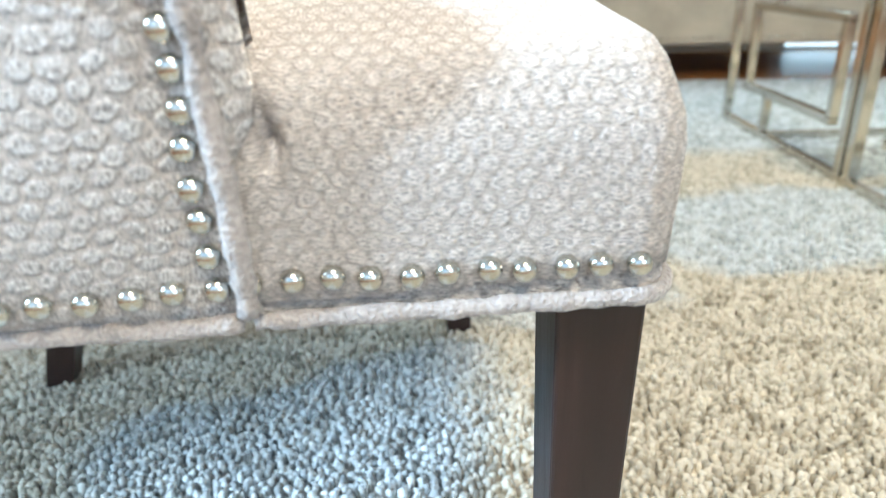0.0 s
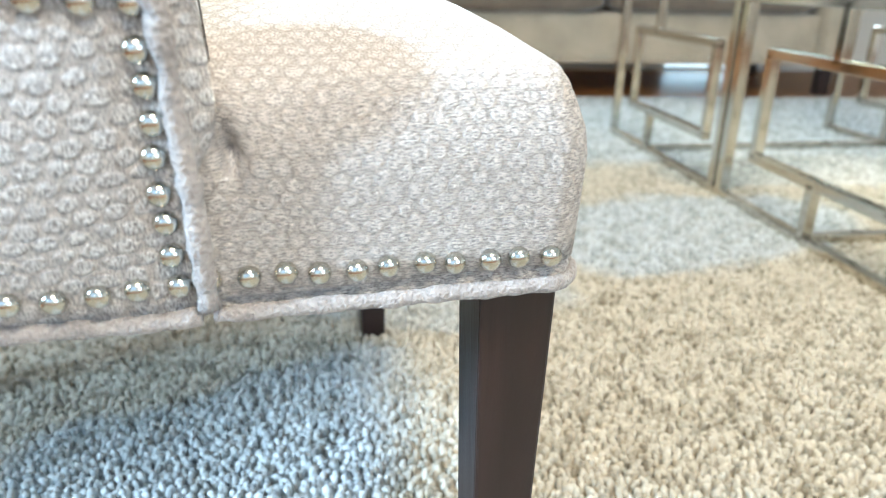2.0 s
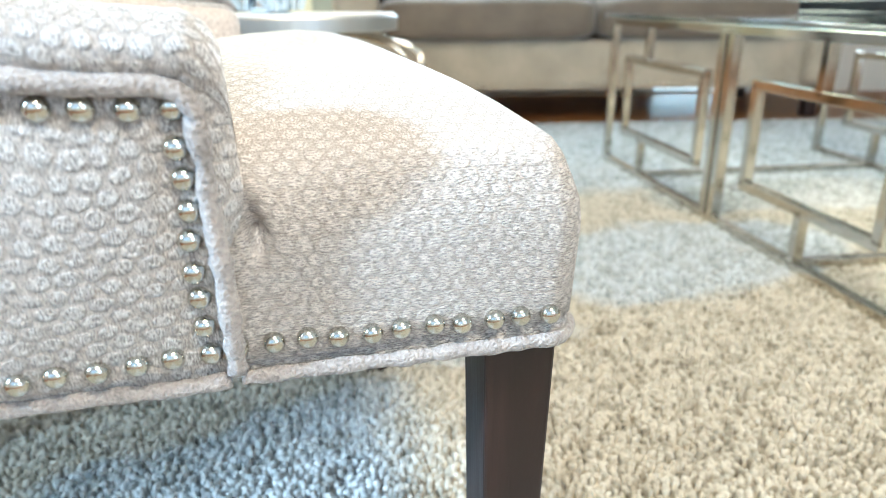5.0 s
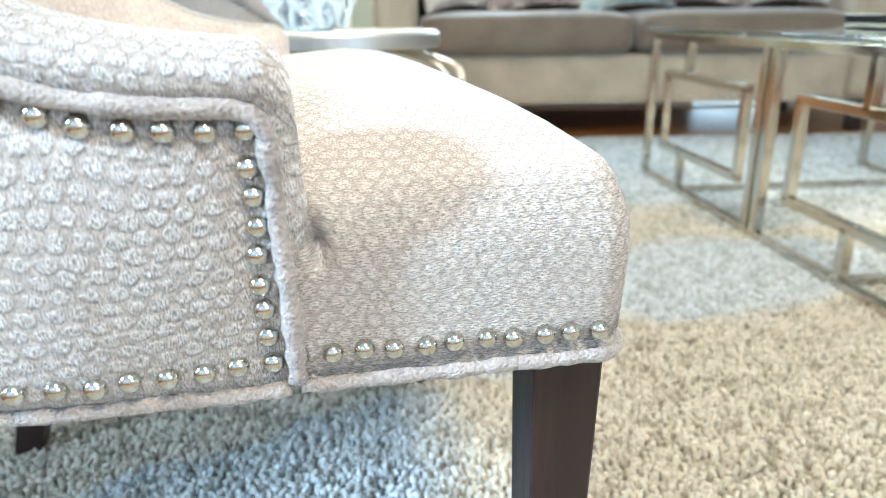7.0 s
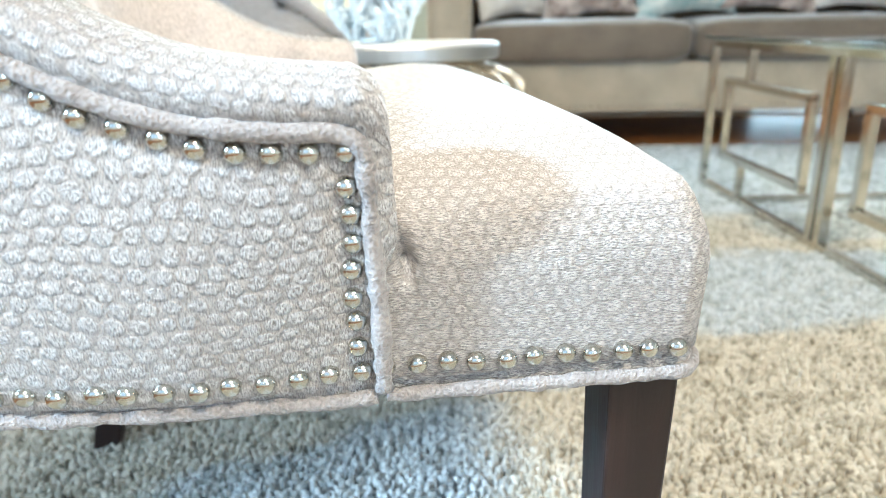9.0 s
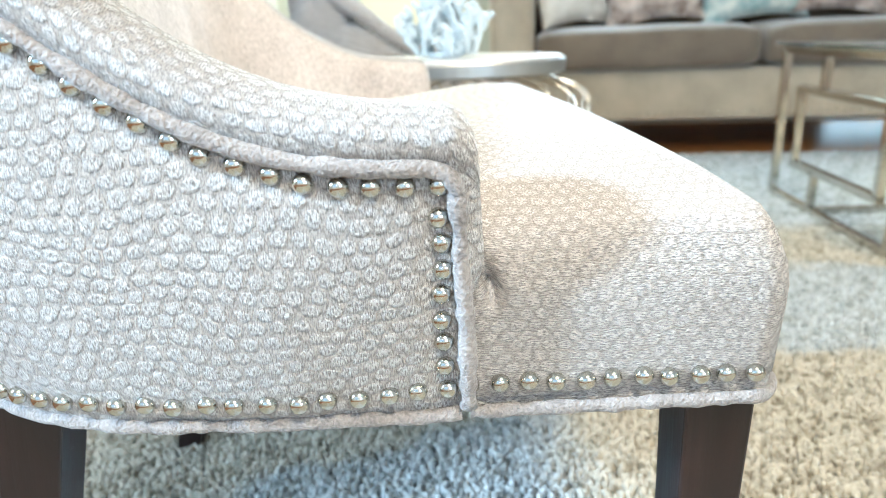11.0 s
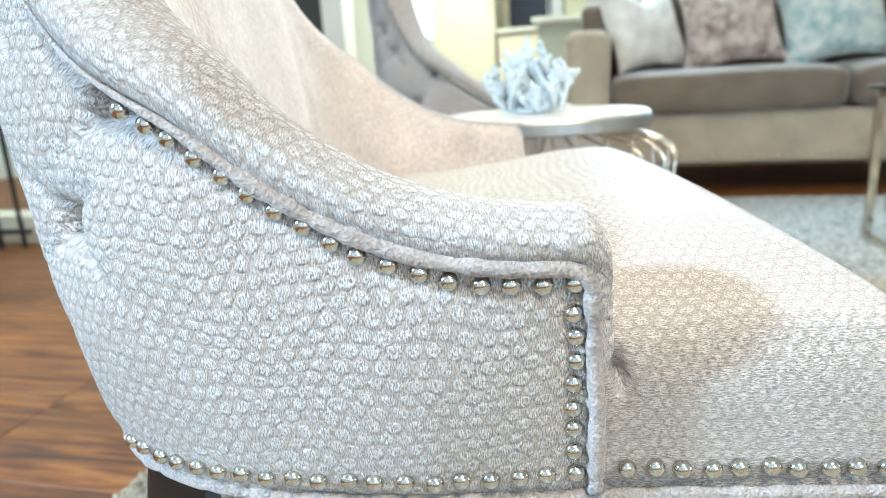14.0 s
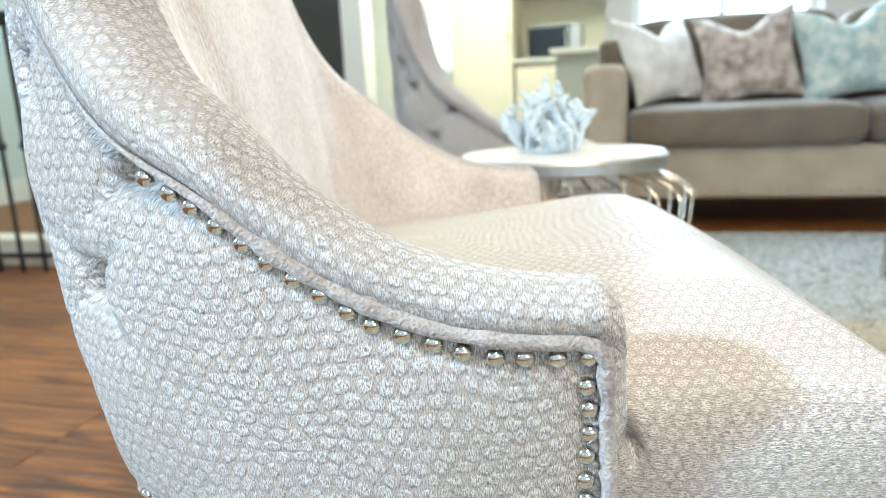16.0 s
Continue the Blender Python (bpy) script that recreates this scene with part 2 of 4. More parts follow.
def rug_material():
    m, n, l, p = material("shag_pile")
    co = n.new("ShaderNodeTexCoord")
    geo = n.new("ShaderNodeNewGeometry")
    sep = n.new("ShaderNodeSeparateXYZ")
    wob = node(n, "ShaderNodeTexNoise", Scale=5.0, Detail=3.0)
    l.new(co.outputs["Object"], wob.inputs["Vector"])
    off = n.new("ShaderNodeVectorMath"); off.operation = "MULTIPLY_ADD"
    l.new(wob.outputs["Color"], off.inputs[0]); off.inputs[1].default_value = (0.22, 0.22, 0)
    l.new(co.outputs["Object"], off.inputs[2])
    l.new(off.outputs[0], sep.inputs[0])

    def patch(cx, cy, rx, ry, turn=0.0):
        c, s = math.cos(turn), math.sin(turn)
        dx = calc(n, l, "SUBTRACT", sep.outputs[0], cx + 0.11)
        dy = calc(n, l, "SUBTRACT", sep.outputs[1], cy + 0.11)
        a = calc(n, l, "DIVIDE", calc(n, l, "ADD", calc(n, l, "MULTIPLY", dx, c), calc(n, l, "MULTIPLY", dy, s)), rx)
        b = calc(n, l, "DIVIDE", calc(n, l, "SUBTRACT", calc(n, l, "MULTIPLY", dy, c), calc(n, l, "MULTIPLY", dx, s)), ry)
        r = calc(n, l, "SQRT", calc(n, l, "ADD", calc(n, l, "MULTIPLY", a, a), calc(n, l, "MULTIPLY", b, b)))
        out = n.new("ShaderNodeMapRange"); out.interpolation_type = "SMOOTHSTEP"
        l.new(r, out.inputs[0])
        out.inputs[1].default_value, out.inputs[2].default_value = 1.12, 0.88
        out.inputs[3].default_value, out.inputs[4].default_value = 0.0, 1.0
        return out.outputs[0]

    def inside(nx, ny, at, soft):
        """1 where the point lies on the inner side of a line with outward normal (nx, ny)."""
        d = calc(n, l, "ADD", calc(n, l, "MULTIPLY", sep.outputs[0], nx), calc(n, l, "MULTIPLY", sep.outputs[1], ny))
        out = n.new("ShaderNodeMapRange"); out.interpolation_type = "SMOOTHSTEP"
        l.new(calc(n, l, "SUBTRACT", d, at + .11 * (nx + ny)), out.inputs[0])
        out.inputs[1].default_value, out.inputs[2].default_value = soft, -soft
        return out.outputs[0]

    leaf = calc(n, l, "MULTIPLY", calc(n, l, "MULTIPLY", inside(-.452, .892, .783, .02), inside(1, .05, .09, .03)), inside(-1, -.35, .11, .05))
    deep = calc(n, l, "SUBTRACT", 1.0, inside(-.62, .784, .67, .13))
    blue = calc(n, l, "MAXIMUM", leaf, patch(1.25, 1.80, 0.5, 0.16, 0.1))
    # first patch: window light painted on the rug; the rest is pile colour
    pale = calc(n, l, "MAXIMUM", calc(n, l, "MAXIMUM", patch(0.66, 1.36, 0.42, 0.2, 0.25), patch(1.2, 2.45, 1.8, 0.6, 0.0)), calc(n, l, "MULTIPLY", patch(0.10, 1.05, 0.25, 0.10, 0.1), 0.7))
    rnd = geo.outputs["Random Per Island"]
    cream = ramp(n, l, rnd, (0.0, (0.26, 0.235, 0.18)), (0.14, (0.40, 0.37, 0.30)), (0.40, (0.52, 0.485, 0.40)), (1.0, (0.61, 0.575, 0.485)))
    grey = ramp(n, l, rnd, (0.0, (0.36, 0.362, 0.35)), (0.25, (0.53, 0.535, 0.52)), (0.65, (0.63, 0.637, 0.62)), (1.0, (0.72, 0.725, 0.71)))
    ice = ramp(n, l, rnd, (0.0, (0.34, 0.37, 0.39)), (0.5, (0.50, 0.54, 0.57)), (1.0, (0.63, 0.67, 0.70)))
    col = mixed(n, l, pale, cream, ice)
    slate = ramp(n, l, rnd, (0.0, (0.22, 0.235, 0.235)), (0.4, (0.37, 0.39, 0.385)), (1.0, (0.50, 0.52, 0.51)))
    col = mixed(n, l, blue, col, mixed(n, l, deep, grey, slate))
    clump = node(n, "ShaderNodeTexNoise", Scale=26.0, Detail=4.0, Roughness=0.65)
    l.new(co.outputs["Object"], clump.inputs["Vector"])
    col = mixed(n, l, 1.0, col, ramp(n, l, clump.outputs[0], (0.36, (0.72, 0.70, 0.66)), (0.50, (0.95, 0.95, 0.94)), (0.62, (1.0, 1.0, 1.0))), "MULTIPLY")
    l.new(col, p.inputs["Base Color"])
    p.inputs["Roughness"].default_value = 0.95
    p.inputs["Specular IOR Level"].default_value = 0.15
    p.inputs["Sheen Weight"].default_value = 0.1
    return m


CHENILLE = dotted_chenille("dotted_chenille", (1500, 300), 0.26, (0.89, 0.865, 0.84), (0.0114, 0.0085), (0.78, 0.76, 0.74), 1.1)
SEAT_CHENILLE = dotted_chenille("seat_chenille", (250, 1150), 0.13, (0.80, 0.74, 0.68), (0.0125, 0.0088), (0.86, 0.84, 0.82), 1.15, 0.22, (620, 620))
WELT = woven("ribbed_welt_fabric", (0.23, 0.205, 0.187), (0.43, 0.387, 0.355), 480.0, (1, 1, 1), 0.0022, 0.3, 0.7, 60.0)
NAPPED = woven("napped_inside_fabric", (0.40, 0.355, 0.32), (0.66, 0.60, 0.55), 340.0, (1, 1, 0.5), 0.0012, 0.4, 0.7, 14.0)
NICKEL = metal("polished_nickel", (0.58, 0.57, 0.52), 0.07, 0.06)
ESPRESSO = wood("espresso_wood", (0.009, 0.0045, 0.004), (0.015, 0.007, 0.006), (0.028, 0.013, 0.011), 0.36, (14, 14, 1.2))
CHROME = metal("champagne_chrome", (0.60, 0.57, 0.51), 0.07, 0.06)
SILVER = metal("polished_silver", (0.80, 0.74, 0.62), 0.1, 0.06)
RUG = rug_material()
FLOORWOOD = wood("floor_planks", (0.048, 0.017, 0.005), (0.23, 0.090, 0.018), (0.50, 0.235, 0.065), 0.40, (1.0, 12, 12), True)
FLOORWOOD.node_tree.nodes["Principled BSDF"].inputs["Specular IOR Level"].default_value = 0.22
SOFA_TWEED = woven("taupe_tweed", (0.31, 0.265, 0.192), (0.56, 0.485, 0.36), 260.0, (1, 1, 1), 0.002, 0.2, 0.85)
SOFA_VELVET = woven("brown_velvet", (0.09, 0.068, 0.043), (0.20, 0.155, 0.103), 300.0, (1, 1, 1), 0.001, 0.5, 0.55)
PILLOW_CREAM = woven("cream_pillow", (0.60, 0.57, 0.51), (0.84, 0.82, 0.77), 120.0, (1, 3, 1), 0.002, 0.3, 0.8, 14.0, 0.7)
PILLOW_TAUPE = woven("taupe_pillow", (0.20, 0.15, 0.12), (0.66, 0.58, 0.51), 150.0, (1, 1, 1), 0.002, 0.4, 0.7, 19.0, 0.75)
PILLOW_AQUA = woven("aqua_pillow", (0.27, 0.40, 0.41), (0.72, 0.74, 0.67), 110.0, (1, 1, 1), 0.002, 0.3, 0.8, 17.0, 0.8)
WHITE_TOP = painted("white_lacquer", (0.82, 0.81, 0.78), 0.25, 60.0, 0.0002)
PEWTER = metal("pewter_rim", (0.55, 0.55, 0.53), 0.35, 0.1)
CORAL = painted("white_coral", (0.70, 0.78, 0.83), 0.6, 90.0, 0.002, 0.15)
IRON = painted("black_iron", (0.02, 0.02, 0.022), 0.45, 120.0)
WALL_PAINT = painted("warm_white_wall", (0.72, 0.70, 0.64), 0.7, 160.0, 0.0006)
SAGE_PAINT = painted("pale_aqua_wall", (0.60, 0.68, 0.66), 0.7, 160.0, 0.0006)
TRIM_PAINT = painted("white_trim", (0.80, 0.80, 0.77), 0.4, 60.0)
CEILING_PAINT = painted("ceiling_white", (0.80, 0.79, 0.76), 0.8, 200.0)
CABINET = painted("cream_cabinet", (0.78, 0.73, 0.58), 0.45, 60.0)
ISLAND = painted("sage_island", (0.42, 0.44, 0.38), 0.5, 60.0)
STONE = painted("pale_worktop", (0.72, 0.70, 0.64), 0.25, 30.0, 0.0002, 0.2)
UNLIT_DARK = painted("unlit_dark", (0.045, 0.045, 0.04), 0.6, 90.0)
BLACK_GLASS = painted("black_appliance", (0.015, 0.015, 0.018), 0.12, 20.0)


def glass_material():
    m, n, l, p = material("clear_glass")
    p.inputs["Base Color"].default_value = (0.90, 0.97, 0.95, 1)
    p.inputs["Transmission Weight"].default_value = 1.0
    p.inputs["Roughness"].default_value = 0.02
    p.inputs["IOR"].default_value = 1.45
    return m


def daylight_material(name, colour, strength):
    m, n, l, p = material(name)
    p.inputs["Base Color"].default_value = (0.8, 0.8, 0.8, 1)
    p.inputs["Emission Color"].default_value = (*colour, 1)
    p.inputs["Emission Strength"].default_value = strength
    return m


GLASS = glass_material()
SKYGLOW = daylight_material("daylight_beyond", (1.0, 1.0, 0.97), 4.0)


# ---- building helpers ----
def mesh_ob(name, verts, faces, mat, parent=None, label="", uvs=None, smooth=True):
    me = bpy.data.meshes.new(name)
    me.from_pydata([tuple(v) for v in verts], [], [tuple(f) for f in faces])
    if uvs is not None:
        layer = me.uv_layers.new(name="UVMap")
        flat = np.array([uvs(lp.vertices) if callable(uvs) else [uvs[i] for i in lp.vertices] for lp in me.polygons], dtype=object)
        flat = np.array([c for face in flat for uv in face for c in uv], dtype=np.float32)
        layer.data.foreach_set("uv", flat)
    me.polygons.foreach_set("use_smooth", [smooth] * len(me.polygons))
    me.materials.append(mat)
    me.update()
    ob = new(name, me)
    ob.parent = parent
    if label:
        ob["label"] = label
    return ob


def part(name, bm, mat, parent, label="", smooth=False):
    me = bpy.data.meshes.new(name)
    bm.to_mesh(me)
    bm.free()
    me.polygons.foreach_set("use_smooth", [smooth] * len(me.polygons))
    me.materials.append(mat)
    ob = new(name, me)
    ob.parent = parent
    if label:
        ob["label"] = label
    return ob


def thing(name, m, label, category, group="", kind=""):
    ob = new(name)
    ob.empty_display_size = 0.1
    ob.matrix_world = m
    return tagged(ob, label, category, group, kind)


def box(x0, x1, y0, y1, z0, z1, bevel=0.0, seg=2, bm=None):
    bm = bm or bmesh.new()
    mat = Matrix.Translation(((x0 + x1) / 2, (y0 + y1) / 2, (z0 + z1) / 2)) @ Matrix.Diagonal((x1 - x0, y1 - y0, z1 - z0, 1))
    made = bmesh.ops.create_cube(bm, size=1.0, matrix=mat)
    if bevel:
        edges = {e for v in made["verts"] for e in v.link_edges}
        bmesh.ops.bevel(bm, geom=list(edges), offset=bevel, segments=seg, affect="EDGES", profile=0.5)
    return bm


def tube(points, r, n=10, closed=False, wobble=0.0, flat=1.0, taper=None):
    """Verts, faces of a round tube along the points."""
    pts = [Vector(p) for p in points]
    verts, faces, k = [], [], len(pts)
    for i, p in enumerate(pts):
        a, b = pts[(i - 1) % k if closed else max(i - 1, 0)], pts[(i + 1) % k if closed else min(i + 1, k - 1)]
        t = (b - a).normalized()
        side = t.cross(Vector((0, 0, 1)))
        side = side.normalized() if side.length > 1e-3 else Vector((1, 0, 0)).cross(t).normalized()
        if side.length < 1e-3:
            side = Vector((0, 1, 0))
        up = side.cross(t).normalized()
        rr = r * (1 + wobble * noise.noise(p * 140.0)) * (taper(i) if taper else 1.0)
        for j in range(n):
            q = 2 * math.pi * j / n
            verts.append(p + side * (rr * math.cos(q)) + up * (rr * flat * math.sin(q)))
    for i in range(k if closed else k - 1):
        for j in range(n):
            a, b = i * n + j, i * n + (j + 1) % n
            c, d = ((i + 1) % k) * n + (j + 1) % n, ((i + 1) % k) * n + j
            faces.append((a, b, c, d))
    if not closed:
        faces += [tuple(range(n - 1, -1, -1)), tuple((k - 1) * n + j for j in range(n))]
    return verts, faces


def smooth_list(rows, count):
    """Catmull-Rom through the rows, sampled evenly over the index."""
    a = np.array(rows, float)
    a = np.vstack([2 * a[0] - a[1], a, 2 * a[-1] - a[-2]])
    out = []
    for s in np.linspace(0, len(rows) - 1, count):
        i = min(int(s), len(rows) - 2)
        t = s - i
        p0, p1, p2, p3 = a[i], a[i + 1], a[i + 2], a[i + 3]
        out.append(0.5 * (2 * p1 + (p2 - p0) * t + (2 * p0 - 5 * p1 + 4 * p2 - p3) * t * t + (3 * p1 - p0 - 3 * p2 + p3) * t ** 3))
    return np.array(out)


# ---- the upholstered chair ----
# plan of the shell's foot (forward, half width) and of its welt (forward, half width, height)
SHELL_FOOT = [(-.180, .309), (-.225, .310), (-.270, .310), (-.311, .308), (-.352, .304), (-.392, .296), (-.440, .276),
              (-.480, .247), (-.509, .208), (-.528, .163), (-.540, .112), (-.547, .056), (-.549, .0)]
SHELL_WELT = [(-.186, .324, .483), (-.228, .326, .485), (-.270, .323, .492), (-.311, .321, .508), (-.354, .317, .534), (-.394, .312, .564),
              (-.444, .296, .595), (-.486, .264, .633), (-.520, .240, .690), (-.552, .222, .770), (-.580, .195, .860), (-.598, .11, .905), (-.603, .0, .915)]
RAIL = .338
HALF = 97


def shell_rows():
    foot, welt = smooth_list(SHELL_FOOT, HALF), smooth_list(SHELL_WELT, HALF)
    near = [(f[0], -f[1], w[0], -w[1], w[2], 12.0 * i / (HALF - 1)) for i, (f, w) in enumerate(zip(foot, welt))]
    far = [(a, -b, c, -d, e, s) for a, b, c, d, e, s in near[-2::-1]]
    return np.array(near + far)


ROWS = shell_rows()
# buttonless pleats pressed into the outside of the back: (index along the shell, height)
PLEATS = [(6.05, .580), (7.15, .507), (8.7, .64), (8.7, .40), (9.6, .51), (9.6, .70), (10.8, .60), (10.8, .42), (12.0, .51), (12.0, .70), (10.8, .79)]


def outer_point(row, z, bulge=1.0):
    fu, fv, wu, wv, zw, s = row
    t = (z - RAIL) / (zw - RAIL)
    u, v = fu + (wu - fu) * t, fv + (wv - fv) * t
    b = (0.003 + 0.010 * min(1.0, s / 2.0) + 0.011 * max(0.0, min(1.0, (s - 5.5) / 3))) * math.sin(math.pi * min(max(t, 0), 1) ** 0.78) ** 0.8 * bulge
    return u, v, b


def shell_point(i, z, out=0.0):
    """Place on the shell's outside at row i and height z, pushed out by out."""
    n = normals[i]
    u, v, b = outer_point(ROWS[i], z)
    return Vector((u - n[0] * (b + out), v - n[1] * (b + out), z))


def shell_normals():
    mid = np.stack([(ROWS[:, 0] + ROWS[:, 2]) / 2, (ROWS[:, 1] + ROWS[:, 3]) / 2], 1)
    tang = np.gradient(mid, axis=0)
    nrm = np.stack([tang[:, 1], -tang[:, 0]], 1)
    nrm /= np.linalg.norm(nrm, axis=1)[:, None]
    for _ in range(60):
        nrm[1:-1] = (nrm[:-2] + nrm[1:-1] + nrm[2:]) / 3
    nrm /= np.linalg.norm(nrm, axis=1)[:, None]
    return -nrm if nrm[0, 1] < 0 else nrm, np.r_[0, np.cumsum(np.linalg.norm(np.diff(mid, axis=0), axis=1))]


normals, ARC = shell_normals()
WELT_ARC = np.r_[0, np.cumsum(np.linalg.norm(np.diff(ROWS[:, 2:5], axis=0), axis=1))]


def section(i, plain=False):
    """The shell's cut at row i: (inward, height, outline length)."""
    s, zw = ROWS[i][5], ROWS[i][4]
    k = min(1.0, s / 8.0)
    T = 0.056 + 0.029 * k
    pts = []
    for t in np.linspace(0, 1, 60):
        z = RAIL + (zw - 0.006 - RAIL) * t
        _, _, b = outer_point(ROWS[i], z)
        for ps, pz in PLEATS:
            dx, dz = (s - ps) * 0.045, z - pz
            r2 = dx * dx + dz * dz
            b -= 0.034 * math.exp(-r2 / 0.00012) + 0.009 * math.exp(-r2 / 0.0018)
            for sx in (-1, 1):
                line = abs(dz * 0.80 + sx * dx * 0.6)
                reach = abs(dx * 0.8 - sx * dz * 0.6)
                b -= 0.012 * math.exp(-(line / 0.0036) ** 2) * math.exp(-(reach / 0.046) ** 2)
        if not plain:
            edge = min(zw - z, 0.02 + 0.02 * max(0.0, s - 6.0))
            near = max(math.exp(-((edge - 0.011) / 0.009) ** 2), math.exp(-((z - .357) / 0.008) ** 2) * 0.6, math.exp(-((z - .3440) / 0.0022) ** 2) * 1.3, math.exp(-((s * .0418 - .007) / .008) ** 2) * (1.0 if z > .35 else 0.0))
            b -= 0.003 * near
        pts.append((-b, z))
    R = 0.0245 + 0.013 * k
    pts += [(0.0 if plain else 0.004, zw + 0.001), (-0.003, zw + 0.006), (-0.005, zw + 0.5 * R), (0.0, zw + 0.85 * R), (0.3 * T, zw + 1.18 * R),
            (0.55 * T, zw + 1.22 * R), (0.82 * T, zw + 1.02 * R), (0.97 * T, zw + 0.5 * R), (T + 0.002, zw - 0.006)]
    for t in np.linspace(0.08, 1, 12):
        z = (zw - 0.006) + (0.41 - (zw - 0.006)) * t
        pts.append((T + 0.002 + (0.012 + 0.05 * k * k) * math.sin(math.pi * 0.5 * t), z))
    return pts


def build_shell(parent):
    verts, uvs, faces = [], [], []
    count = len(ROWS)
    ends = [(0.0205, 0.44, 0.024), (0.0196, 0.62, 0.016), (0.0172, 0.77, 0.010), (0.0134, 0.88, 0.005), (0.0087, 0.955, 0.002), (0.0038, 0.99, 0.0)]
    order = [(0, e) for e in ends] + [(i, None) for i in range(count)] + [(count - 1, e) for e in reversed(ends)]
    for i, e in order:
        pts, n = section(i, e is not None), normals[i]
        mid = pts[-1][0] * 0.5
        run, last = 0.0, None
        for j, (d, z) in enumerate(pts):
            u, v, _ = outer_point(ROWS[i], z)
            if j == 60:
                run, last = ROWS[0][4], None
            if e:
                d = mid + (d - mid) * e[1]
                z = z - e[2] * max(0.0, min(1.0, (z - 0.40) / 0.08))
            ahead = min(max((z - .375) / .060, 0.30), 1.0)
            x, y = u + n[0] * d + (e[0] * ahead * ahead * (3 - 2 * ahead) if e else 0.0), v + n[1] * d
            if last:
                run += math.dist(last, (d, z))
            last = (d, z)
            verts.append((x, y, z))
            shift = (-e[0] if i == 0 else e[0]) if e else 0.0
            uvs.append((ARC[i] + shift, z) if j < 60 else (WELT_ARC[i] + shift, run))
    m = len(section(0))
    for a in range(len(order) - 1):
        for b in range(m - 1):
            faces.append((a * m + b, a * m + b + 1, (a + 1) * m + b + 1, (a + 1) * m + b))
    faces.append(tuple(range(m)))
    faces.append(tuple((len(order) - 1) * m + b for b in reversed(range(m))))
    ob = mesh_ob("shell", verts, faces, CHENILLE, parent, "dotted pale taupe chenille arms and tall curved back", uvs)
    ob.data.materials.append(NAPPED)
    for f in ob.data.polygons:
        if f.index < (len(order) - 1) * (m - 1) and f.index % (m - 1) >= m - 15:
            f.material_index = 1
    return ob


def seat_outline():
    """Plan of the seat, forward and across, corners rounded, narrowing inside the arms; from the near rear round the front."""
    pts = [(u, -(0.313 - 0.006 * (-u) / 0.19)) for u in np.linspace(-.175, -.016, 80)]
    rear = [(-.47, -.12), (-.455, -.18), (-.42, -.235), (-.37, -.262), (-.31, -.280), (-.25, -.292), (-.20, -.303)]
    pts = [tuple(p) for p in smooth_list(rear, 24)] + pts
    pts += [(-.016 + .024 * math.sin(a), -.313 + .024 - .024 * math.cos(a)) for a in np.linspace(0.15, math.pi / 2, 8)]
    front = [(.008 + .009 * math.cos(math.pi * v / .62), v) for v in np.linspace(-.28, .28, 41)]
    return pts + front + [(u, -v) for u, v in reversed(pts)]


def build_seat(parent):
    plan = seat_outline()
    prof = [(0, RAIL), (.0028, .3432), (.0028, .3446), (-.001, .3472), (-.002, .362), (-.003, .376), (-.004, .390), (-.0045, .402), (-.0025, .413), (.003, .422), (.009, .430), (.016, .4365),
            (.025, .4425), (.037, .4485), (.052, .4535), (.075, .459), (.105, .464), (.140, .468), (.175, .471), (.21, .473), (.245, .4745), (.275, .4755), (.305, .476)]
    verts, info = [], []
    run, last = 0.0, None
    for d, z in prof:
        if last:
            run += math.dist(last, (d, z))
        last = (d, z)
        k = d / 0.313
        for u, v in plan:
            cu = min(max(u, -.33), -.305)
            front = min(max((u + .03) / .03, 0.0), 1.0) * (1.0 - min(max((d - .04) / .16, 0.0), 1.0))
            x, y = u + (cu - u) * k * (1 - .5 * front), v * (1 - k)
            crown = 0.019 * max(0.0, min(1.0, (d - 0.004) / 0.10)) * math.exp(-((x + .092) / .112) ** 2)
            crown += 0.0075 * math.exp(-((d - .012) / .015) ** 2) * min(1.0, max(0.0, (u + .13) / .10)) * min(1.0, max(0.0, (abs(v) - .20) / .08))
            dent = math.exp(-((u + .162) / .005) ** 2 - ((z - .414) / .008) ** 2) * .022
            y += (1 if v < 0 else -1) * dent
            verts.append((x, y, z + crown))
            info.append((x, y, run))
    faces, m = [], len(plan)
    for a in range(len(prof) - 1):
        for b in range(m):
            c = (b + 1) % m
            faces.append((a * m + b, a * m + c, (a + 1) * m + c, (a + 1) * m + b))
    top = (len(prof) - 1) * m
    faces.append(tuple(top + b for b in range(m)))

    def face_uv(ids):
        p, q = plan[ids[0] % m], plan[ids[1] % m]
        side = abs(q[0] - p[0]) > abs(q[1] - p[1])
        return [((info[i][0] if side else info[i][1] + .004) * 1.25, info[i][2] * 1.25) for i in ids]

    ob = mesh_ob("seat", verts, faces, SEAT_CHENILLE, parent, "plump dotted pale taupe seat cushion", face_uv)
    return ob


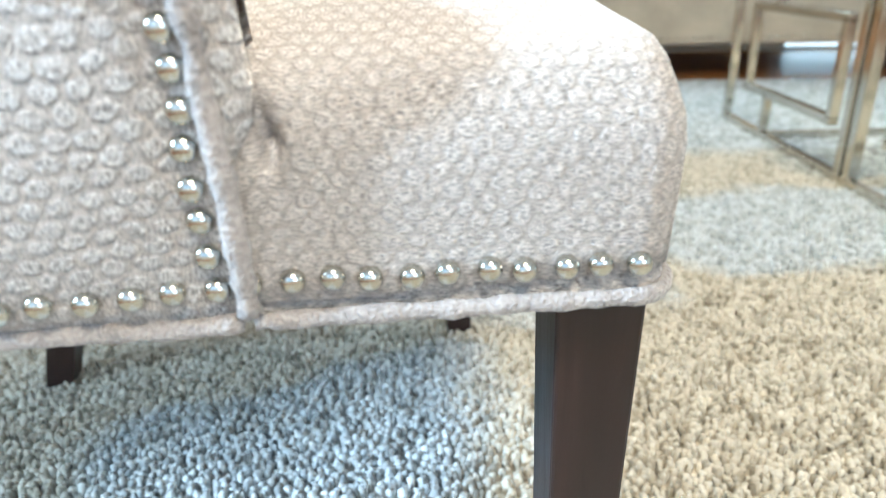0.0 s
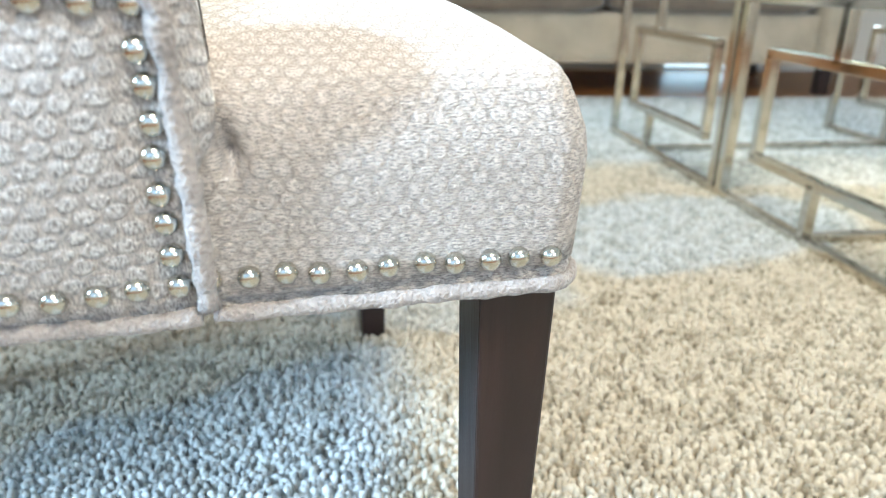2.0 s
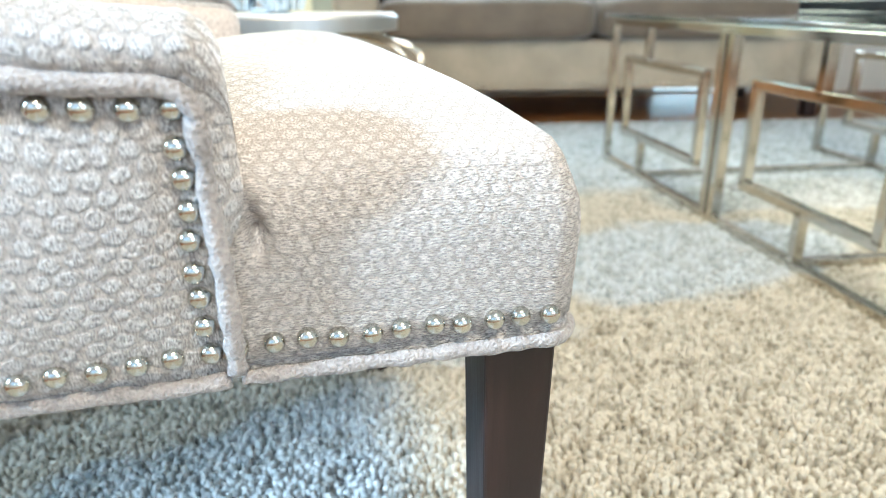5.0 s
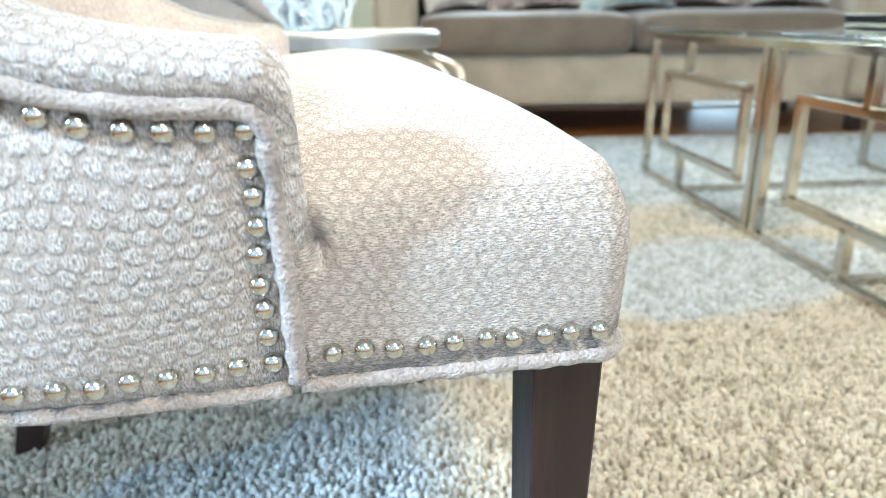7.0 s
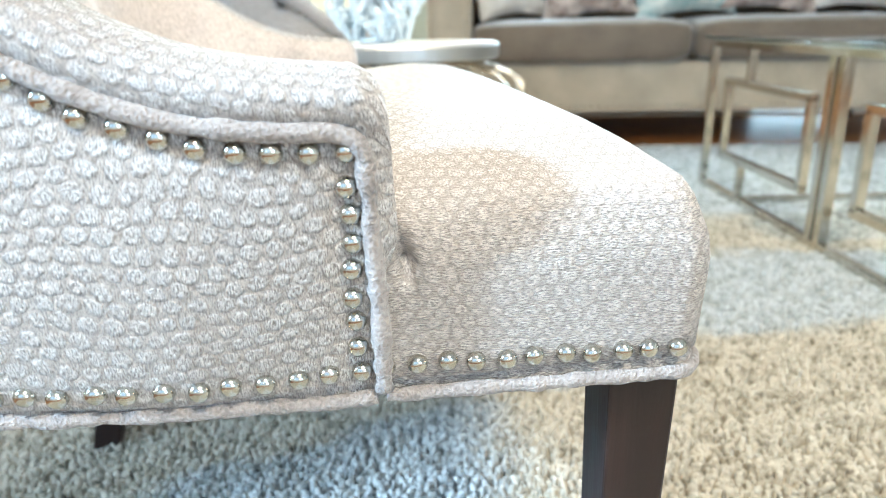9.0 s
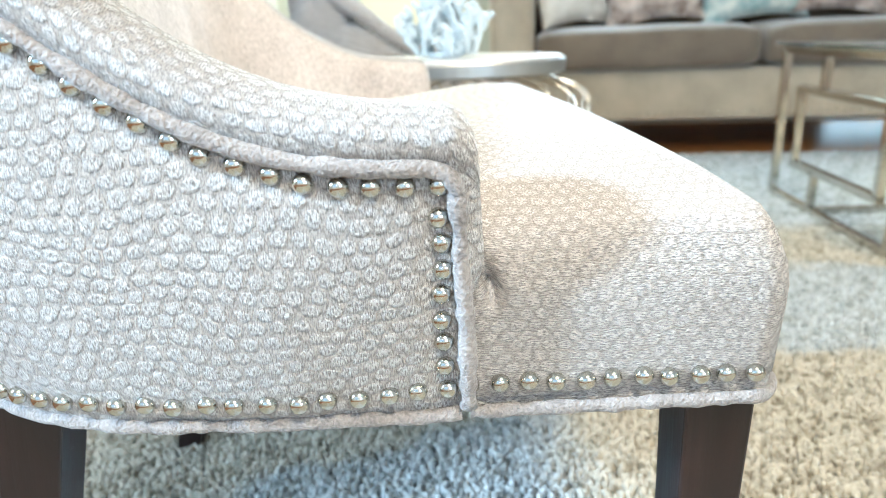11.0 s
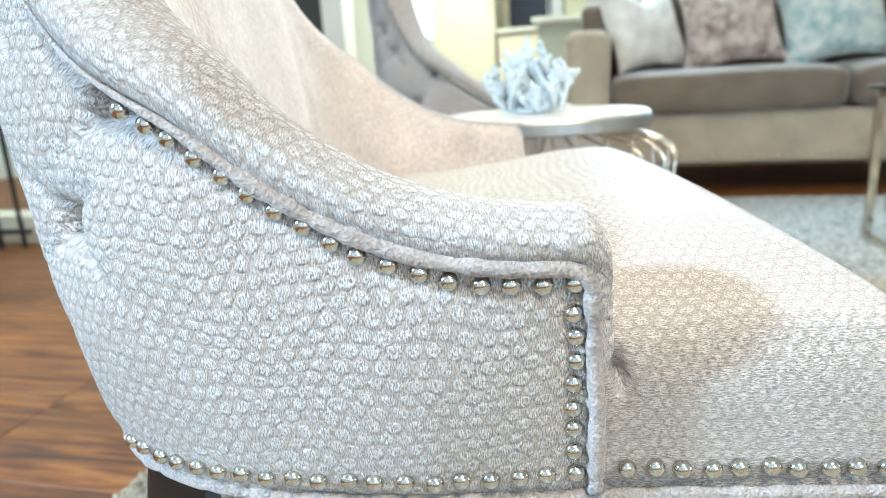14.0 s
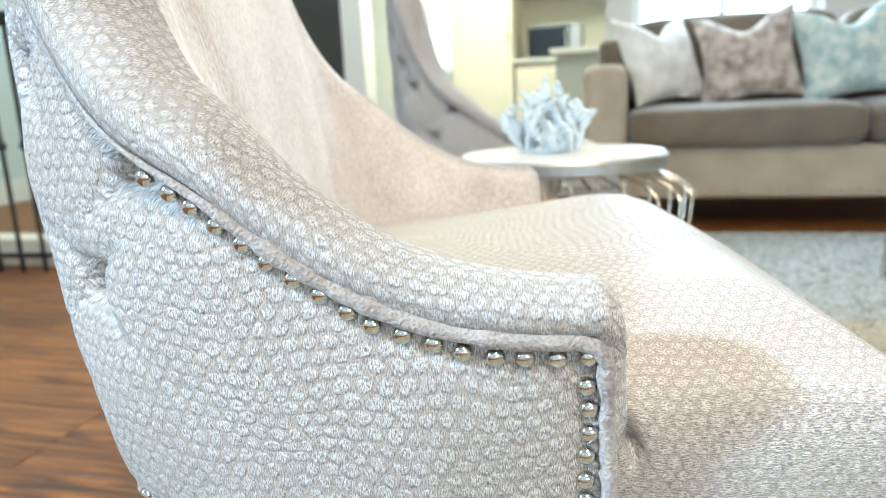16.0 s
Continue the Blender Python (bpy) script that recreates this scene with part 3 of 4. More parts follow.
def nail_mesh():
    verts, faces, n = [], [], 14
    for r, h in [(.0055, -.001), (.0057, .0008), (.0051, .0026), (.0038, .0041), (.0018, .0050)]:
        verts += [(r * math.cos(2 * math.pi * j / n), r * math.sin(2 * math.pi * j / n), h) for j in range(n)]
    for a in range(4):
        faces += [(a * n + j, a * n + (j + 1) % n, (a + 1) * n + (j + 1) % n, (a + 1) * n + j) for j in range(n)]
    faces.append(tuple(4 * n + j for j in range(n)))
    me = bpy.data.meshes.new("nailhead")
    me.from_pydata(verts, [], faces)
    me.polygons.foreach_set("use_smooth", [True] * len(me.polygons))
    me.materials.append(NICKEL)
    return me


def spaced(points, step, start=0.0):
    """Points every step along a line of points, with the index at which each lies."""
    out, goal, run = [], start, 0.0
    for i in range(len(points) - 1):
        a, b = Vector(points[i]), Vector(points[i + 1])
        d = (b - a).length
        while run + d >= goal and d > 0:
            t = (goal - run) / d
            out.append((a.lerp(b, t), i + t))
            goal += step
        run += d
    return out


def build_chair(m, label):
    chair = thing("accent_chair", m, label, "chair", "matching accent chairs")
    build_shell(chair)
    build_seat(chair)
    rng = random.Random(4)
    count = len(ROWS)
    # welt along the arm fronts and the top edge
    for sgn, name in ((1, "near"), (-1, "far")):
        rows = list(range(0, 92)) if sgn == 1 else list(range(count - 1, count - 93, -1))
        line = []
        i0 = rows[0]
        for z in np.linspace(RAIL + .007, ROWS[i0][4] - .014, 26):
            p = shell_point(i0, z, 0.002)
            line.append((p.x + .0052 + .0012 * noise.noise(Vector((0, 7.3, z * 45))) - .0012 * max(0.0, (.40 - z) / .06), p.y, z))
        for a in np.linspace(0.2, 1.0, 5):
            p = shell_point(i0, ROWS[i0][4] - .014 + .014 * a, 0.002)
            line.append((p.x + .0055 - .0135 * (1 - math.sqrt(max(0, 1 - a * a))), p.y, p.z + 0.001))
        for i in rows[3:]:
            p = shell_point(i, ROWS[i][4], 0.002)
            line.append((p.x, p.y, p.z + .001))
        verts, faces = tube(line, .0048, 10, wobble=0.34, taper=lambda i: 1.0 if i < 60 else max(0.34, 1.0 - (i - 60) / 22))
        mesh_ob("welt", verts, faces, WELT, chair, "ribbed fabric piping")
    # folded band along the lower edge
    low = [shell_point(i, RAIL, 0.0015) for i in range(count)]
    low = [(p.x, p.y, RAIL + .001 + .0014 * noise.noise(p * 25.0)) for p in low]
    seat_low = [(u, v - .002 if v < 0 else v + .002, RAIL + .001 + .0014 * noise.noise(Vector((u, v, 0)) * 25.0)) for u, v in seat_outline() if u > -.185]
    seat_low = [(u + (.0005 if abs(v) < .30 else 0), v, z) for u, v, z in seat_low]
    verts, faces = tube(low, .0033, 8, wobble=0.35, flat=1.3)
    mesh_ob("lower_piping", verts, faces, WELT, chair, "frayed folded fabric edge")
    verts, faces = tube(seat_low, .0033, 8, wobble=0.35, flat=1.35)
    mesh_ob("lower_piping", verts, faces, WELT, chair, "frayed folded fabric edge")
    # nailheads
    me = nail_mesh()

    def nail(p, outward):
        ob = new("nail", me)
        ob.parent = chair
        jit = Vector((rng.uniform(-.0013, .0013), 0, rng.uniform(-.0010, .0010)))
        ob.matrix_basis = Matrix.Translation(p + jit) @ Vector(outward).to_track_quat("Z", "Y").to_matrix().to_4x4() @ pose(0, 0, 0, rng.uniform(-7, 7), rng.uniform(-7, 7), 0)

    for sgn in (1, -1):
        # along the seat rail
        for k in range(11):
            u = -.0122 - k * .0163
            nail(Vector((u, sgn * -(.3155 - .006 * (-u) / .19), .3565)), (0, -sgn, 0))
        rows = list(range(0, HALF)) if sgn == 1 else list(range(count - 1, HALF - 2, -1))
        # along the foot of the shell
        foot = [shell_point(i, .3565, -0.001) for i in rows]
        for p, k in spaced(foot[:57], .0168, .006):
            n = normals[rows[int(k)]]
            nail(p, (-n[0], -n[1], -.1))
        # up the arm front
        for z in np.linspace(.3715, .4585, 7):
            p = shell_point(rows[0], z, 0.0)
            nail(Vector((p.x - .0068 + .0022 * (z - .3715) / .087, p.y + sgn * .0015, z)), (0, -sgn, 0))
        # under the welt
        edge = [shell_point(i, ROWS[i][4] - .0096 + .0022 * min(1.0, k / 40), -0.0018 - .0012 * min(1.0, k / 40)) for k, i in enumerate(rows)]
        for p, k in spaced(edge[:47], .0165, .004):
            n = normals[rows[int(k)]]
            nail(p, (-n[0], -n[1], -.1))
    # front nails
    for v in np.linspace(-.265, .265, 32):
        nail(Vector((.0115 + .004 * math.cos(math.pi * v / .62), v, .3565)), (1, 0, 0))
    # legs: square, tapered; the rear pair rakes back
    for sgn in (-1, 1):
        for top, foot, a, b in (((-.0195, sgn * .272), (-.022, sgn * .270), .0225, .016), ((-.448, sgn * .230), (-.532, sgn * .212), .0225, .016)):
            bm = bmesh.new()
            ring = []
            for z, c, h in ((.0, foot, b), (.36, top, a)):
                ring.append([bm.verts.new((c[0] + h * x, c[1] + h * y, z)) for x, y in ((-1, -1), (1, -1), (1, 1), (-1, 1))])
            for j in range(4):
                bm.faces.new((ring[0][j], ring[0][(j + 1) % 4], ring[1][(j + 1) % 4], ring[1][j]))
            bm.faces.new(ring[0][::-1]); bm.faces.new(ring[1])
            bmesh.ops.bevel(bm, geom=bm.edges[:], offset=.002, segments=2, affect="EDGES", profile=0.5)
            part("leg", bm, ESPRESSO, chair, "tapered espresso-stained wooden leg")
    return chair


CHAIR_AT = pose(.0934, .6728, 0, 0, 0, 11)
chair = build_chair(CHAIR_AT, "pale dotted chenille chair with nailhead trim standing on the rug")
tagged(copy_thing(chair, pose(-.127, 2.18, 0, 0, 0, 18)), "matching pale taupe chenille accent chair beyond the side table", "chair")


# ---- the room ----
def slab(name, x0, x1, y0, y1, z0, z1, mat, label, category, bevel=0.0):
    return tagged(part(name, box(x0, x1, y0, y1, z0, z1, bevel), mat, None), label, category, kind="structure")


X0, X1, Y0, Y1, HIGH = -2.75, 4.2, -2.4, 4.75, 2.7
# north wall set close behind the sofa to keep the gap under it dark
NY = 4.14
slab("ceiling_hall", -4.6, X0 - .12, 1.33, 7.0, HIGH, HIGH + .1, CEILING_PAINT, "plain white painted ceiling", "ceiling")
slab("ceiling", X0 - .12, X1 + .12, Y0 - .12, 7.0, HIGH, HIGH + .1, CEILING_PAINT, "plain white painted ceiling", "ceiling")
slab("subfloor", -4.6, X1 + .12, Y0 - .12, 7.0, -.12, -.022, UNLIT_DARK, "dark boards under the floor planks", "floor")
# unseen south wall; both window openings are made up for the fill lamps
slab("wall_south", X0 - .12, -1.85, Y0 - .12, Y0, -.02, HIGH, WALL_PAINT, "warm white painted wall beside the window", "wall")
slab("wall_south_mid", .65, 1.3, Y0 - .12, Y0, -.02, HIGH, WALL_PAINT, "warm white painted wall between the windows", "wall")
slab("wall_south_east", 2.9, X1 + .12, Y0 - .12, Y0, -.02, HIGH, WALL_PAINT, "warm white painted wall", "wall")
slab("wall_south_east_low", 1.3, 2.9, Y0 - .12, Y0, -.02, .7, WALL_PAINT, "warm white wall under the window", "wall")
slab("wall_south_east_high", 1.3, 2.9, Y0 - .12, Y0, 2.3, HIGH, WALL_PAINT, "warm white wall over the window", "wall")
slab("wall_south_low", -1.85, .65, Y0 - .12, Y0, -.02, .7, WALL_PAINT, "warm white wall under the window", "wall")
slab("wall_south_high", -1.85, .65, Y0 - .12, Y0, 2.3, HIGH, WALL_PAINT, "warm white wall over the window", "wall")
slab("wall_east", X1, X1 + .12, Y0, 7.0, -.02, HIGH, WALL_PAINT, "warm white painted wall", "wall")
# west wall with a high window, open to the stair hall further on
# the unseen opening is narrowed so its edge bounds the sun on the seat
slab("wall_west", X0 - .12, X0, Y0, -1.20, -.02, HIGH, WALL_PAINT, "warm white painted wall", "wall")
slab("wall_west_mid", X0 - .12, X0, -.45, 1.45, -.02, HIGH, WALL_PAINT, "warm white painted wall", "wall")
slab("wall_west_low", X0 - .12, X0, -1.20, -.45, -.02, 1.3, WALL_PAINT, "warm white wall under the high window", "wall")
slab("wall_west_high", X0 - .12, X0, -1.20, -.45, 2.48, HIGH, WALL_PAINT, "warm white wall over the high window", "wall")
# stair hall beyond the balustrade
slab("wall_hall_west", -4.6, -4.48, 1.3, 7.0, -.02, HIGH, SAGE_PAINT, "pale aqua painted hall wall", "wall")
slab("wall_hall_south", -4.48, X0 - .12, 1.33, 1.45, -.02, HIGH, SAGE_PAINT, "pale aqua painted hall wall", "wall")
slab("hall_baseboard", -4.478, -4.455, 1.45, 6.8, -.02, .16, TRIM_PAINT, "white painted baseboard", "baseboard", .004)
# north side: dark doorway, white pier, kitchen, glazed doors behind the sofa
slab("wall_north_hall", -4.48, -2.95, Y1, Y1 + .12, -.02, HIGH, SAGE_PAINT, "pale aqua painted wall", "wall")
# the passage's shade is put into this wall's near-black colour
slab("wall_north_dark", -2.95, -1.98, Y1 + .3, Y1 + .42, -.02, HIGH, UNLIT_DARK, "passage wall, near-black to stand in for the unlit passage", "wall")
slab("pier", -1.98, -1.82, Y1 - .02, Y1 + .2, -.02, HIGH, TRIM_PAINT, "white painted door casing", "trim", .004)
slab("wall_kitchen_end", -4.48, X1, 6.88, 7.0, -.02, HIGH, CABINET, "cream kitchen wall", "wall")
slab("wall_kitchen_side", -.12, -.02, NY + .12, 6.88, -.02, HIGH, WALL_PAINT, "warm white painted wall beside the kitchen", "wall")
slab("wall_north_east", -.12, .02, NY, NY + .12, -.02, HIGH, WALL_PAINT, "warm white painted wall", "wall")
slab("wall_north_mid", 1.0, 1.62, NY, NY + .12, -.02, HIGH, WALL_PAINT, "warm white painted wall", "wall")
slab("wall_north_far", 2.10, X1, NY, NY + .12, -.02, HIGH, WALL_PAINT, "warm white painted wall", "wall")
slab("wall_north_low", .02, 1.0, NY, NY + .12, -.02, .85, WALL_PAINT, "warm white wall under the window", "wall")
slab("wall_north_door", 1.62, 2.10, NY, NY + .12, 2.15, HIGH, WALL_PAINT, "warm white wall over the glazed door", "wall")
slab("wall_north_high", .02, 1.0, NY, NY + .12, 2.15, HIGH, WALL_PAINT, "warm white wall over the glazed doors", "wall")


def window(name, m, w, h, panes, label, t=.05):
    win = tagged(thing(name, m, label, "window", kind="structure"))
    for x0, x1, z0, z1 in ((-w / 2, w / 2, 0, t), (-w / 2, w / 2, h - t, h), (-w / 2, -w / 2 + t, t, h - t), (w / 2 - t, w / 2, t, h - t)):
        part("window_frame", box(x0, x1, -.035, .035, z0, z1, .004), TRIM_PAINT, win, "white painted frame")
    for k in range(1, panes):
        x = -w / 2 + w * k / panes
        part("glazing_bar", box(x - .015, x + .015, -.02, .02, t, h - t, .003), TRIM_PAINT, win)
    for k in range(panes):
        a, b = -w / 2 + w * k / panes + .02, -w / 2 + w * (k + 1) / panes - .02
        pane = part("pane", box(a, b, -.004, .004, t, h - t), GLASS, win, "clear glass pane")
        pane.visible_shadow = False
    return win


window("window_1", pose(-.6, Y0 - .06, .7), 2.5, 1.6, 3, "unseen white framed window, added for the fill lamp in it")
window("window_6", pose(2.1, Y0 - .06, .7), 1.6, 1.6, 2, "unseen white framed window, added for the fill lamp in it")
window("window_2", pose(X0 - .06, -.825, 1.3, 0, 0, 90), .75, 1.18, 1, "white framed high window letting in daylight")
window("window_3", pose(.50, NY + .06, .85), .96, 1.3, 2, "white framed window behind the sofa, bright outside")
window("window_5", pose(1.86, NY + .06, -.02), .48, 2.17, 1, "white glazed door behind the sofa, bright outside", .018)
tagged(part("backdrop", box(.05, 2.9, NY + .5, NY + .52, -.02, 2.6), SKYGLOW, None), "bright overexposed daylight outside", "sky", kind="structure")

# kitchen seen past the side table
def cabinet(name, x0, x1, y0, y1, z0, z1, doors, mat, label, group=""):
    unit = thing(name, pose(0, 0, 0), label, "cabinet", group)
    part("body", box(x0, x1, y0, y1, z0, z1, .004), mat, unit)
    w = (x1 - x0) / doors
    for k in range(doors):
        a, b = x0 + k * w + .008, x0 + (k + 1) * w - .008
        door = part("door", box(a, b, y0 - .02, y0 - .002, z0 + .01, z1 - .01, .004), mat, unit)
        part("panel", box(a + .06, b - .06, y0 - .026, y0 - .018, z0 + .07, z1 - .07, .006), mat, door)
        part("handle", box(b - .035, b - .023, y0 - .05, y0 - .021, (z0 + z1) / 2 - .06, (z0 + z1) / 2 + .06, .003), SILVER, door, "silver bar handle")
    return unit


cabinet("tall_cabinet", -1.55, -.98, 6.25, 6.85, -.02, 2.3, 1, CABINET, "tall cream painted kitchen cabinet", "cream kitchen cabinets")
cabinet("base_cabinet", -.96, -.14, 6.25, 6.85, -.02, .88, 2, CABINET, "cream painted kitchen base cabinet", "cream kitchen cabinets")
cabinet("wall_cabinet", -.96, -.14, 6.5, 6.85, 1.5, 2.3, 2, CABINET, "cream painted kitchen wall cabinet", "cream kitchen cabinets")
tagged(part("worktop", box(-.97, -.13, 6.2, 6.87, .882, .92, .005), STONE, None), "pale stone kitchen worktop", "worktop")
oven = thing("microwave", pose(-.62, 6.5, .925), "black microwave oven on the kitchen worktop", "microwave")
part("body", box(-.24, .24, -.17, .17, 0, .28, .01), BLACK_GLASS, oven)
part("door", box(-.23, .12, -.185, -.172, .015, .265, .006), BLACK_GLASS, oven)
part("control_panel", box(.13, .23, -.182, -.172, .015, .265, .004), PEWTER, oven)
part("handle", box(.095, .11, -.215, -.186, .04, .24, .005), SILVER, oven)
island = thing("kitchen_island", pose(-.45, 5.45, -.02), "sage green kitchen island with a pale worktop", "kitchen island")
part("body", box(-.05, .30, -.3, .3, 0, .9, .006), ISLAND, island)
part("worktop", box(-.09, .32, -.35, .35, .902, .945, .006), STONE, island, "pale stone worktop")
for x in (-.02,):
    part("panel", box(x, x + .28, -.312, -.302, .08, .84, .006), ISLAND, island)
# window light strip beside the white casing
side = window("window_4", pose(-1.63, 6.3, .85), .34, 1.3, 1, "narrow bright window beyond the casing")
tagged(part("backdrop", box(-2.0, -1.3, 6.55, 6.57, .3, 2.4), SKYGLOW, None), "bright overexposed daylight outside", "sky", kind="structure")
slab("wall_window_low", -1.82, -1.56, 6.22, 6.3, -.02, .85, SAGE_PAINT, "pale sage wall under the narrow window", "wall")

# balustrade of the stair hall
bal = thing("balustrade", pose(-2.45, 2.2, -.02, 0, 0, 6), "black iron stair balustrade with knuckled bars on the wooden floor", "railing")
part("bottom_rail", box(-1.4, .16, -.012, .012, .06, .08, .003), IRON, bal)
part("handrail", box(-1.4, .18, -.03, .03, .98, 1.03, .012), ESPRESSO, bal, "dark stained wooden handrail")
for k in range(15):
    x = -1.35 + k * .105
    bm = box(x - .007, x + .007, -.007, .007, 0, .98, .002)
    bmesh.ops.create_uvsphere(bm, u_segments=12, v_segments=8, radius=.02, matrix=Matrix.Translation((x, 0, .52)) @ Matrix.Diagonal((1, 1, 1.15, 1)))
    part("baluster", bm, IRON, bal, smooth=False)
slab("hall_kerb", -4.48, -2.28, 2.28, 2.42, -.02, .10, CABINET, "cream painted curb under the balustrade", "trim", .006)


# ---- sofa ----
def cushion_mesh(name, w, d, h, mat, parent, m, label="", puff=0.5, n=18, corner=0.0):
    """A soft cushion: a box whose faces swell and whose edges draw in; corner pulls its corners out to points."""
    verts, faces, index = [], [], {}
    for face in range(6):
        for i in range(n + 1):
            for j in range(n + 1):
                a, b = 2 * i / n - 1, 2 * j / n - 1
                x, y, z = [(a, b, 1), (a, -b, -1), (a, -1, b), (-a, 1, b), (1, a, b), (-1, -a, b)][face]
                key = (round(x, 4), round(y, 4), round(z, 4))
                if key not in index:
                    index[key] = len(verts)
                    ex = (1 - abs(x) ** 4) ** .5 if abs(x) < 1 else 0
                    ey = (1 - abs(y) ** 4) ** .5 if abs(y) < 1 else 0
                    ez = (1 - abs(z) ** 4) ** .5 if abs(z) < 1 else 0
                    q = 1 + corner * (abs(x) * abs(z)) ** 3
                    px = x * w / 2 * (1 - .06 * (1 - ez) * (1 - corner) - .05 * (1 - ey)) * q
                    pz = z * h / 2 * (1 - .08 * (1 - ex) * (1 - corner) - .10 * (1 - ey)) * q
                    py = y * d / 2 * (puff + (1 - puff) * (ex * ez) ** .7) if corner else y * d / 2 * (1 - .05 * (1 - ex) - .05 * (1 - ez))
                    if not corner:
                        pz += z * .012 * ex * ey
                    v = Vector((px, py, pz))
                    v += Vector((1, 1, 1)) * .004 * noise.noise(v * 9.0)
                    verts.append(m @ v)
        for i in range(n):
            for j in range(n):
                quad = []
                for s, t in ((i, j), (i + 1, j), (i + 1, j + 1), (i, j + 1)):
                    a, b = 2 * s / n - 1, 2 * t / n - 1
                    x, y, z = [(a, b, 1), (a, -b, -1), (a, -1, b), (-a, 1, b), (1, a, b), (-1, -a, b)][face]
                    quad.append(index[(round(x, 4), round(y, 4), round(z, 4))])
                faces.append(quad)
    return mesh_ob(name, verts, faces, mat, parent, label)


SX, SY, LEN = -.20, 3.16, 2.35
sofa = thing("sofa", pose(SX, SY, 0), "taupe tweed sofa with brown velvet cushions on the wood floor", "sofa")
part("base", box(.02, LEN - .02, .03, .86, .125, .345, .012, 3), SOFA_TWEED, sofa, "taupe tweed apron")
for x0, x1 in ((0, .20), (LEN - .20, LEN)):
    part("arm", box(x0, x1, 0, .88, .125, .725, .055, 5), SOFA_TWEED, sofa)
    v, f = tube([(x0 + .008, -.004, .13), (x0 + .008, -.006, .66)], .005, 8)
    mesh_ob("arm_piping", v, f, SOFA_TWEED, sofa)
part("backrest", box(.05, LEN - .05, .66, .90, .30, .88, .04, 4), SOFA_VELVET, sofa, "brown velvet back")
third = (LEN - .40) / 2
for k in range(2):
    x = .20 + third * (k + .5)
    cushion_mesh("seat_cushion", third - .006, .70, .18, SOFA_VELVET, sofa, Matrix.Translation((x, .325, .435)), "brown velvet seat cushion")
    cushion_mesh("back_cushion", third - .01, .20, .46, SOFA_VELVET, sofa, Matrix.Translation((x, .60, .71)) @ pose(0, 0, 0, -10), "brown velvet back cushion")
for x in (.06, LEN - .12):
    for y in (.06, .76):
        part("leg", box(x, x + .06, y, y + .06, -.02, .125, .006), ESPRESSO, sofa, "dark wooden block leg")
nh = nail_mesh()
for k in range(66):
    ob = new("nail", nh)
    ob.parent = sofa
    ob.matrix_basis = pose(.05 + k * .0345, .028, .155, 90)


def pillow_mesh(w, h, d, mat, m, n=22):
    """A square pillow: full in the middle, flat at its seam, with pointed corners."""
    verts, faces = [], []
    for sgn in (-1, 1):
        base = len(verts)
        for i in range(n + 1):
            for j in range(n + 1):
                a, b = 2 * i / n - 1, 2 * j / n - 1
                x = a * w / 2 * (1 - .17 * (1 - b * b))
                z = b * h / 2 * (1 - .17 * (1 - a * a))
                z -= .085 * math.exp(-(a / .38) ** 2) * ((b + 1) / 2) ** 3
                y = sgn * (d / 2 * ((1 - a * a) * (1 - b * b)) ** .5 + .002)
                y += .012 * noise.noise(Vector((x * 7 + w * 50, sgn, z * 7)))
                y += .02 * b * b * a
                verts.append(m @ Vector((x, y, z)))
        for i in range(n):
            for j in range(n):
                q = [base + i * (n + 1) + j, base + (i + 1) * (n + 1) + j, base + (i + 1) * (n + 1) + j + 1, base + i * (n + 1) + j + 1]
                faces.append(q if sgn < 0 else q[::-1])
    N = (n + 1) * (n + 1)
    rim = [i * (n + 1) for i in range(n)] + [n * (n + 1) + j for j in range(n)] + [i * (n + 1) + n for i in range(n, 0, -1)] + [j for j in range(n, 0, -1)]
    for a, b in zip(rim, rim[1:] + rim[:1]):
        faces.append((b, a, N + a, N + b))
    return mesh_ob("pillow", verts, faces, mat)


for x, w, h, mat, tilt, spin, roll, lab in ((.35, .44, .46, PILLOW_CREAM, -24, 34, -4, "cream pillow with a raised weave leaning on the sofa"),
                                            (.735, .46, .46, PILLOW_TAUPE, -20, -8, -8, "mottled taupe velvet pillow leaning on the sofa"),
                                            (1.17, .50, .47, PILLOW_AQUA, -20, 5, -7, "aqua and cream patterned pillow leaning on the sofa"),
                                            (1.60, .44, .43, PILLOW_TAUPE, -22, -8, 4, "mottled taupe velvet pillow leaning on the sofa"),
                                            (2.0, .42, .43, PILLOW_CREAM, -22, -14, 0, "cream pillow with a raised weave leaning on the sofa")):
    cu = pillow_mesh(w, h, .17, mat, pose(0, 0, 0, tilt, roll, spin))
    cu.matrix_world = pose(SX + x, SY + .36, .74)
    tagged(cu, lab, "pillow", "sofa pillows")

# ---- round side table with a cage of bent wires, and the coral on it ----
RT = (-.135, 1.36)
rt = thing("side_table", pose(RT[0], RT[1], 0), "round white-topped side table with a bulging silver wire base", "side table")


def disc(r, z0, z1, edge, n=64):
    rows = [(0, z0), (r - edge, z0), (r, z0 + edge), (r, z1 - edge), (r - edge, z1), (0, z1)]
    verts, faces = [], []
    for q, z in rows[1:-1]:
        verts += [(q * math.cos(2 * math.pi * j / n), q * math.sin(2 * math.pi * j / n), z) for j in range(n)]
    for a in range(3):
        faces += [(a * n + j, a * n + (j + 1) % n, (a + 1) * n + (j + 1) % n, (a + 1) * n + j) for j in range(n)]
    faces += [tuple(reversed(range(n))), tuple(3 * n + j for j in range(n))]
    return verts, faces


